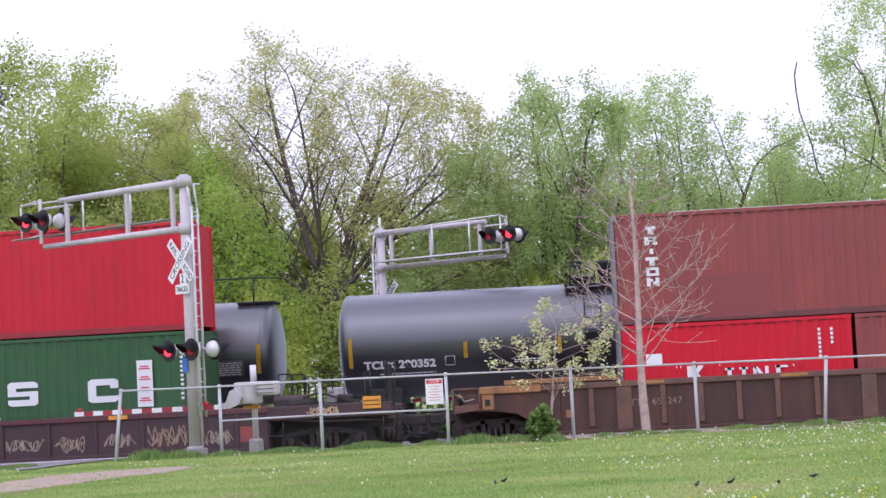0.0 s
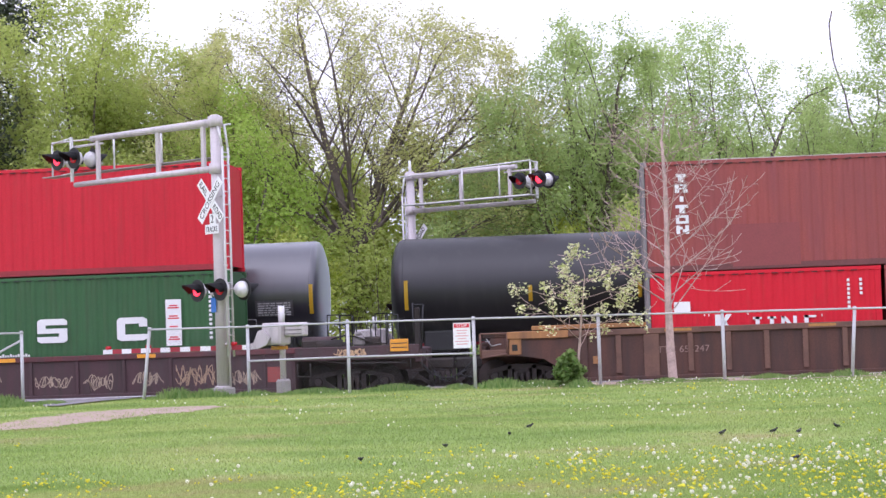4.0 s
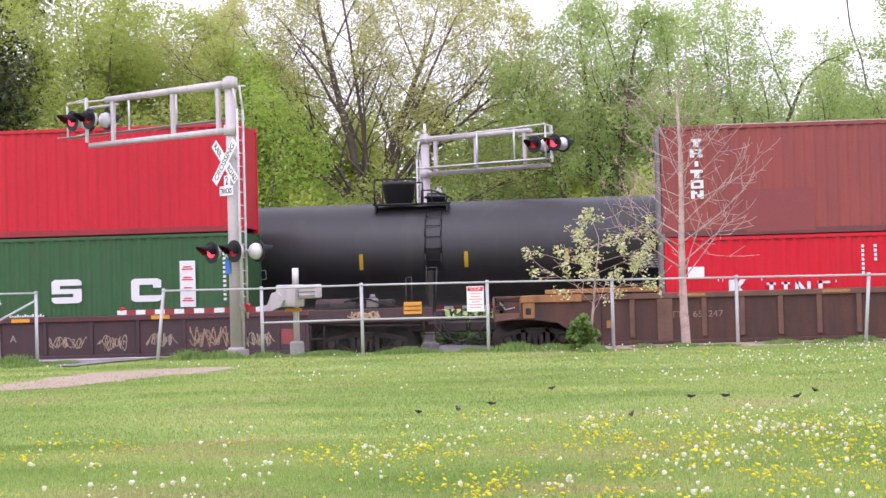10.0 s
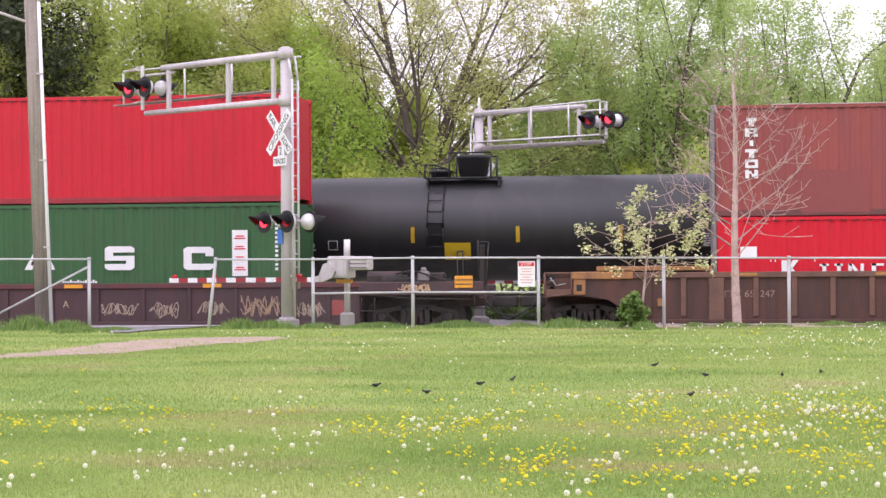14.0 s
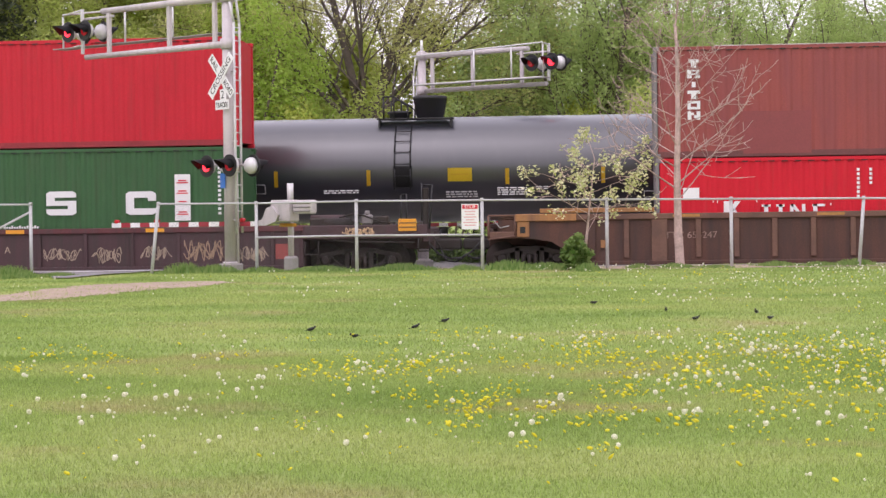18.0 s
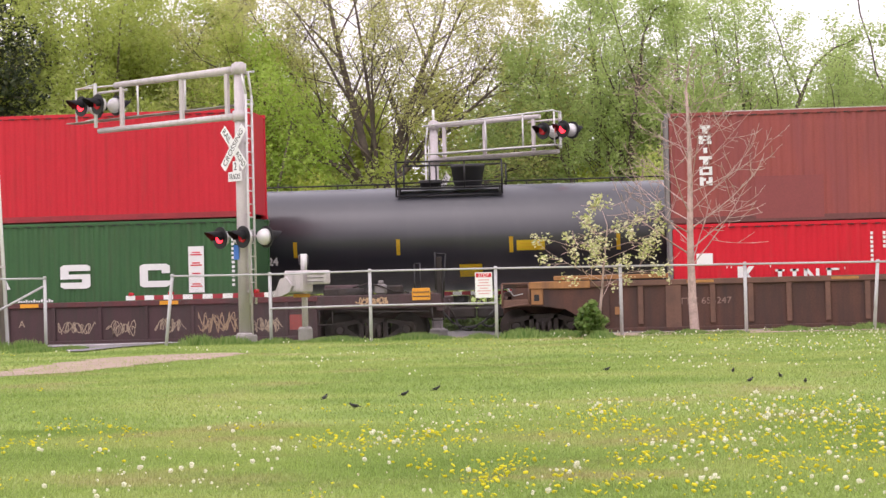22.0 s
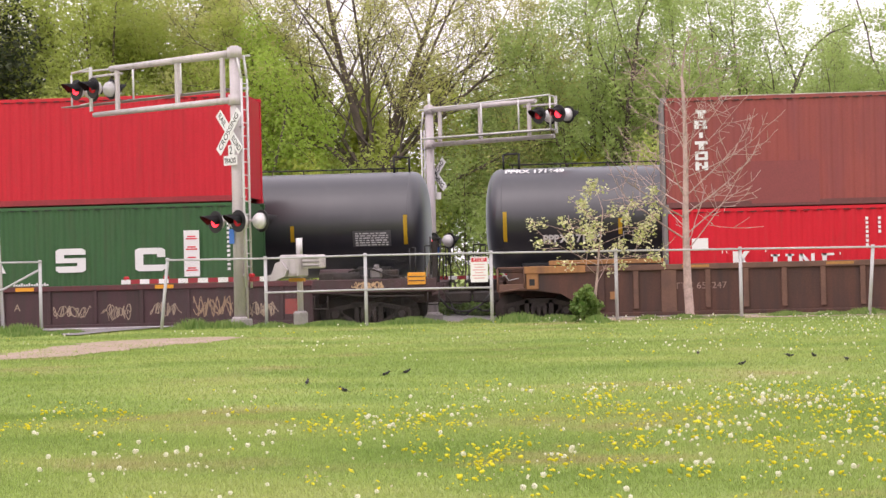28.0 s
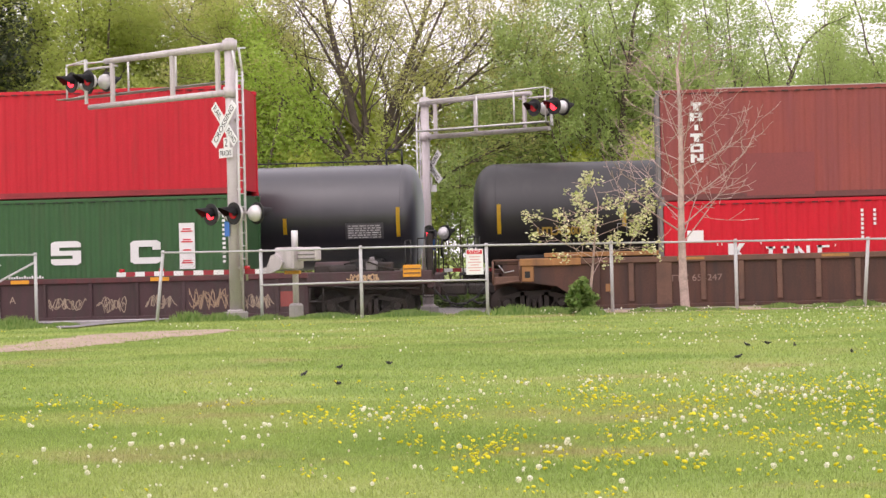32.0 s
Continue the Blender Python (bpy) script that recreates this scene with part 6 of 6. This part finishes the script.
def dandelions():
    """Seed heads and yellow flowers, in drifts over the lawn."""
    ico = bmesh.new()
    bmesh.ops.create_icosphere(ico, subdivisions=2, radius=1)
    iv = np.array([tuple(v.co) for v in ico.verts], np.float32)
    fi = np.array([[v.index for v in f.verts] for f in ico.faces], np.int32)
    ico.free()
    ico = bmesh.new()
    bmesh.ops.create_icosphere(ico, subdivisions=1, radius=1)
    jv = np.array([tuple(v.co) for v in ico.verts], np.float32)
    fj = np.array([[v.index for v in f.verts] for f in ico.faces], np.int32)
    ico.free()
    rng = random.Random(4)

    def spots(n, y0, y1, drift, clump=1):
        out = []
        while len(out) < n:
            y = math.sqrt(rng.uniform(y0 * y0, y1 * y1))
            x = rng.uniform(-0.36, 0.2) * y
            d = noise.noise((x * 0.5 + drift, y * 0.22, drift)) + 0.35 * noise.noise((x * 1.7, y * 0.9, drift * 2))
            if y < 26:
                d -= 0.3 * smooth(19.5, 23, y)
            d += 0.3 * (x / y) / 0.2 + (0.1 if y < 18.5 else 0) - 0.35 * smooth(12.5, 10, y)
            if rng.random() < min(1, max(0.02, 0.12 + d * 1.7)) and not in_path(x, y):
                for k in range(1 if rng.random() < 0.5 else rng.randint(1, clump)):
                    p, q = x + rng.gauss(0, 0.09) * (k > 0), y + rng.gauss(0, 0.2) * (k > 0)
                    out.append((p, q, ground_z(p, q)))
        return out

    def drift(n, x, y, sx, sy):
        out = [(rng.gauss(x, sx), rng.gauss(y, sy)) for _ in range(n)]
        return [(p, q, ground_z(p, q)) for p, q in out if q < 43.3]

    # a seed head is a ball of loose tufts round a small core
    g = np.random.default_rng(8)
    tri = iv[fi]
    mid = tri.mean(1, keepdims=True)
    fluffs = []
    for k in range(6):
        t = (tri - mid) * g.uniform(0.55, 1.15, (len(tri), 1, 1)) + mid * g.uniform(0.72, 1.08, (len(tri), 1, 1))
        fluffs.append(t.reshape(-1, 3).astype(np.float32))
    loose = np.arange(len(fi) * 3).reshape(-1, 3)

    def build(name, pts, heads, hf, rad, squash, stalk, head_m, label, core=None):
        vs, fs, base = [], [], 0
        sv, sf, sb = [], [], 0
        cv, cf = [], []
        for x, y, z in pts:
            h = stalk * rng.uniform(0.4, 1.4)
            r = rad * rng.choice((0.4, 0.5, 0.6, 0.8, 1.1))
            hv = rng.choice(heads)
            c = np.array([x, y, z + h], np.float32)
            tip = np.array([rng.gauss(0, 0.3), rng.gauss(0, 0.3) - 0.15, 0], np.float32) * (core is None)
            v = hv * np.array([r, r, r * squash], np.float32)
            v[:, 2] += v[:, 0] * tip[0] + v[:, 1] * tip[1]
            vs.append(v + c)
            fs.append(hf + base)
            if core:
                cv.append(jv * r * 0.4 + c)
                cf.append(fj + len(jv) * len(cf))
            base += len(hv)
            sv += [(x - 0.002, y, z), (x + 0.002, y, z), (x, y, z + h)]
            sf.append((sb, sb + 1, sb + 2))
            sb += 3
        tagged(part(name, raw_mesh(name, np.concatenate(vs), np.concatenate(fs)), head_m), label, "dandelions", kind="stuff")
        tagged(part(name + "_stalks", raw_mesh(name, sv, sf), GRASS), "thin green flower stalks", "dandelions", kind="stuff")
        if core:
            tagged(part(name + "_cores", raw_mesh(name, np.concatenate(cv), np.concatenate(cf)), core), "brownish cores of the seed heads", "dandelions", kind="stuff")

    fluff = leafy("seed_fluff", (0.84, 0.83, 0.66), (0.93, 0.92, 0.78), 0.3, 0.9)
    core = surf("seed_core", (0.34, 0.32, 0.2), 0.9, var=0.2)
    yellow = leafy("dandelion_yellow", (0.74, 0.64, 0.02), (0.86, 0.8, 0.06), 0.25, 0.8)
    build("dandelion_seed_heads", spots(16, 8.8, 10.3, 1.0) + spots(450, 10.3, 21.5, 3.0, 4) + spots(200, 11, 19, 6.0, 3) + spots(150, 21, 34, 3.0, 3) + spots(330, 34, 43.5, 5.0, 3) + drift(110, 3.4, 34, 1.3, 3.0) + drift(10, -2.5, 10.5, 0.35, 0.4), fluffs, loose, 0.0175, 0.95, 0.09, fluff, "white dandelion seed heads scattered on the lawn", core)
    domes = [(jv * g.uniform(0.75, 1.15, (len(jv), 1))).astype(np.float32) for k in range(5)]
    build("spent_dandelions", spots(600, 10.3, 22, 14.0, 5) + spots(160, 22, 40, 15.0, 4), [f * 0.5 for f in fluffs], loose, 0.017, 0.9, 0.06, leafy("spent_flower_heads", (0.5, 0.42, 0.24), (0.85, 0.83, 0.66), 0.3, 0.9), "small closed and half-spent dandelion heads")
    build("dandelion_flowers", spots(14, 8.8, 10.3, 1.0) + spots(1400, 10.3, 20, 9.0, 9) + spots(1050, 10.8, 21.5, 2.0, 6) + spots(260, 20, 43, 11.0, 5) + drift(90, 3.2, 32, 1.4, 3.0), domes, fj, 0.018, 0.55, 0.055, yellow, "yellow dandelion flowers scattered on the lawn")


dandelions()

# ---- birds on the grass ----
FEATHER = surf("glossy_black_feathers", (0.012, 0.012, 0.015), 0.4, var=0.3)


def bird():
    b = thing("bird", None, "small black bird feeding on the lawn", "bird", "birds on the lawn")
    bm = bmesh.new()
    bmesh.ops.create_uvsphere(bm, u_segments=14, v_segments=9, radius=1)
    for v in bm.verts:
        k = v.co.x
        v.co = Vector((k * 0.1, v.co.y * 0.042 * (1 - 0.25 * k), v.co.z * 0.045 * (1 + 0.1 * k) + 0.075 + 0.022 * k))
    part("body", bm, FEATHER, b, smooth=True)
    bm = bmesh.new()
    bmesh.ops.create_uvsphere(bm, u_segments=10, v_segments=7, radius=0.03)
    bmesh.ops.translate(bm, verts=bm.verts, vec=(0.105, 0, 0.125))
    h = part("head", bm, FEATHER, b, smooth=True)
    part("beak", tubem((0.125, 0, 0.122), (0.17, 0, 0.112), 0.009, 0.002, 6), YINK, h)
    part("tail", boxm((-0.19, -0.02, 0.045), (-0.07, 0.02, 0.058), 0.004), FEATHER, b)
    for s in (-1, 1):
        bm = bmesh.new()
        bmesh.ops.create_uvsphere(bm, u_segments=10, v_segments=6, radius=1)
        for v in bm.verts:
            v.co = Vector((v.co.x * 0.085 - 0.025, s * 0.038 + v.co.y * 0.01, v.co.z * 0.028 + 0.08))
        part("wing", bm, FEATHER, b, smooth=True)
        part("leg", tubem((0.01, s * 0.02, 0.05), (0.015, s * 0.02, -0.005), 0.004, None, 5), INK, b)
    for o in b.children_recursive:
        o.data.transform(Matrix.Scale(0.41, 4))
    return b


# seconds, x, y of each bird as it forages
BIRD_PATHS = [
    [(0, -2.6, 19.8), (6, -2.4, 20.2), (9, -2.2, 21.4), (13, -3.2, 21.4), (19, -3.3, 21.3), (23, -3.4, 22.0), (28, -3.5, 21.7), (32, -3.5, 21.8)],
    [(0, -1.9, 21.8), (6, -1.7, 22.0), (9, -1.8, 21.8), (13, -2.5, 20.3), (19, -2.7, 20.2), (23, -2.9, 20.3), (28, -2.9, 20.3), (32, -2.9, 20.2)],
    [(0, -1.1, 25.2), (6, -1.3, 22.6), (9, -1.5, 22.8), (13, -2.1, 21.8), (19, -2.2, 21.7), (23, -2.7, 22.5), (28, -2.8, 23.2), (32, -3.3, 23.2)],
    [(0, -1.0, 25.6), (6, -1.0, 25.3), (9, -0.9, 25.8), (13, -1.8, 22.7), (19, -2.0, 23.0), (23, -2.4, 23.3), (28, -2.6, 23.6), (32, -2.8, 23.9)],
    [(0, 1.3, 22.8), (6, 1.3, 22.9), (9, 0.8, 23.3), (13, -0.2, 25.9), (19, -0.3, 27.3), (23, -0.3, 27.1), (28, 1.0, 27.1), (32, 1.7, 26.8)],
    [(0, 1.7, 23.0), (6, 2.1, 22.8), (9, 1.2, 23.3), (13, 0.4, 23.6), (19, 0.7, 25.1), (23, 1.7, 26.6), (28, 2.1, 25.7), (32, 2.0, 27.3)],
    [(0, 2.7, 23.4), (6, 2.6, 23.5), (9, 2.3, 23.9), (13, 1.8, 24.2), (19, 1.7, 24.2), (23, 1.9, 24.5), (28, 2.4, 25.5), (32, 2.3, 26.4)],
    [(0, 1.7, 18.2), (6, 1.7, 18.3), (9, 0.1, 20.3), (13, 0.2, 20.0), (19, 1.1, 23.7), (23, 1.6, 23.6), (28, 1.4, 23.9), (32, 1.4, 23.7)],
    [(0, 2.2, 22.6), (6, 2.1, 22.9), (9, 2.0, 22.9), (13, 1.3, 23.5), (19, 1.9, 22.9), (23, 2.1, 23.4), (28, 2.7, 24.5), (32, 2.8, 24.3)],
]
BIRDS = []
for i, way in enumerate(BIRD_PATHS):
    BIRDS.append(bird() if not BIRDS else copy_thing(BIRDS[0], pose(way[0][1], way[0][2], 0.46)))


# ---- what moves ----
def rolled(t):
    """Metres the train has rolled to the left by t seconds."""
    return 4.42 * t + 0.0039 * t * t


def motions():
    for k, c in enumerate(TANKS):
        x0 = FIRST + PITCH * k + NUDGE[k]
        walk(c, [(t, pose(x0 - rolled(t), FAR_Y, 0)) for t in range(0, 33)])
    for i, way in enumerate(BIRD_PATHS):
        rng = random.Random(40 + i)
        face, rows = rng.uniform(-60, 240), []
        for (t, x, y), (t2, x2, y2) in zip(way, way[1:] + [way[-1]]):
            # stands and pecks, then walks on
            for k in ((0,) if t == t2 else (0, 0.35, 0.7)):
                face += rng.uniform(-35, 35)
                tt = t + (t2 - t) * k
                q = max(0, (k - 0.35) / 0.65)
                a, b = x + (x2 - x) * q, y + (y2 - y) * q
                rows.append((tt, pose(a, b, ground_z(a, b) + 0.005, 0, rng.choice((-8, 0, 22)), face)))
        walk(BIRDS[i], rows)


motions()
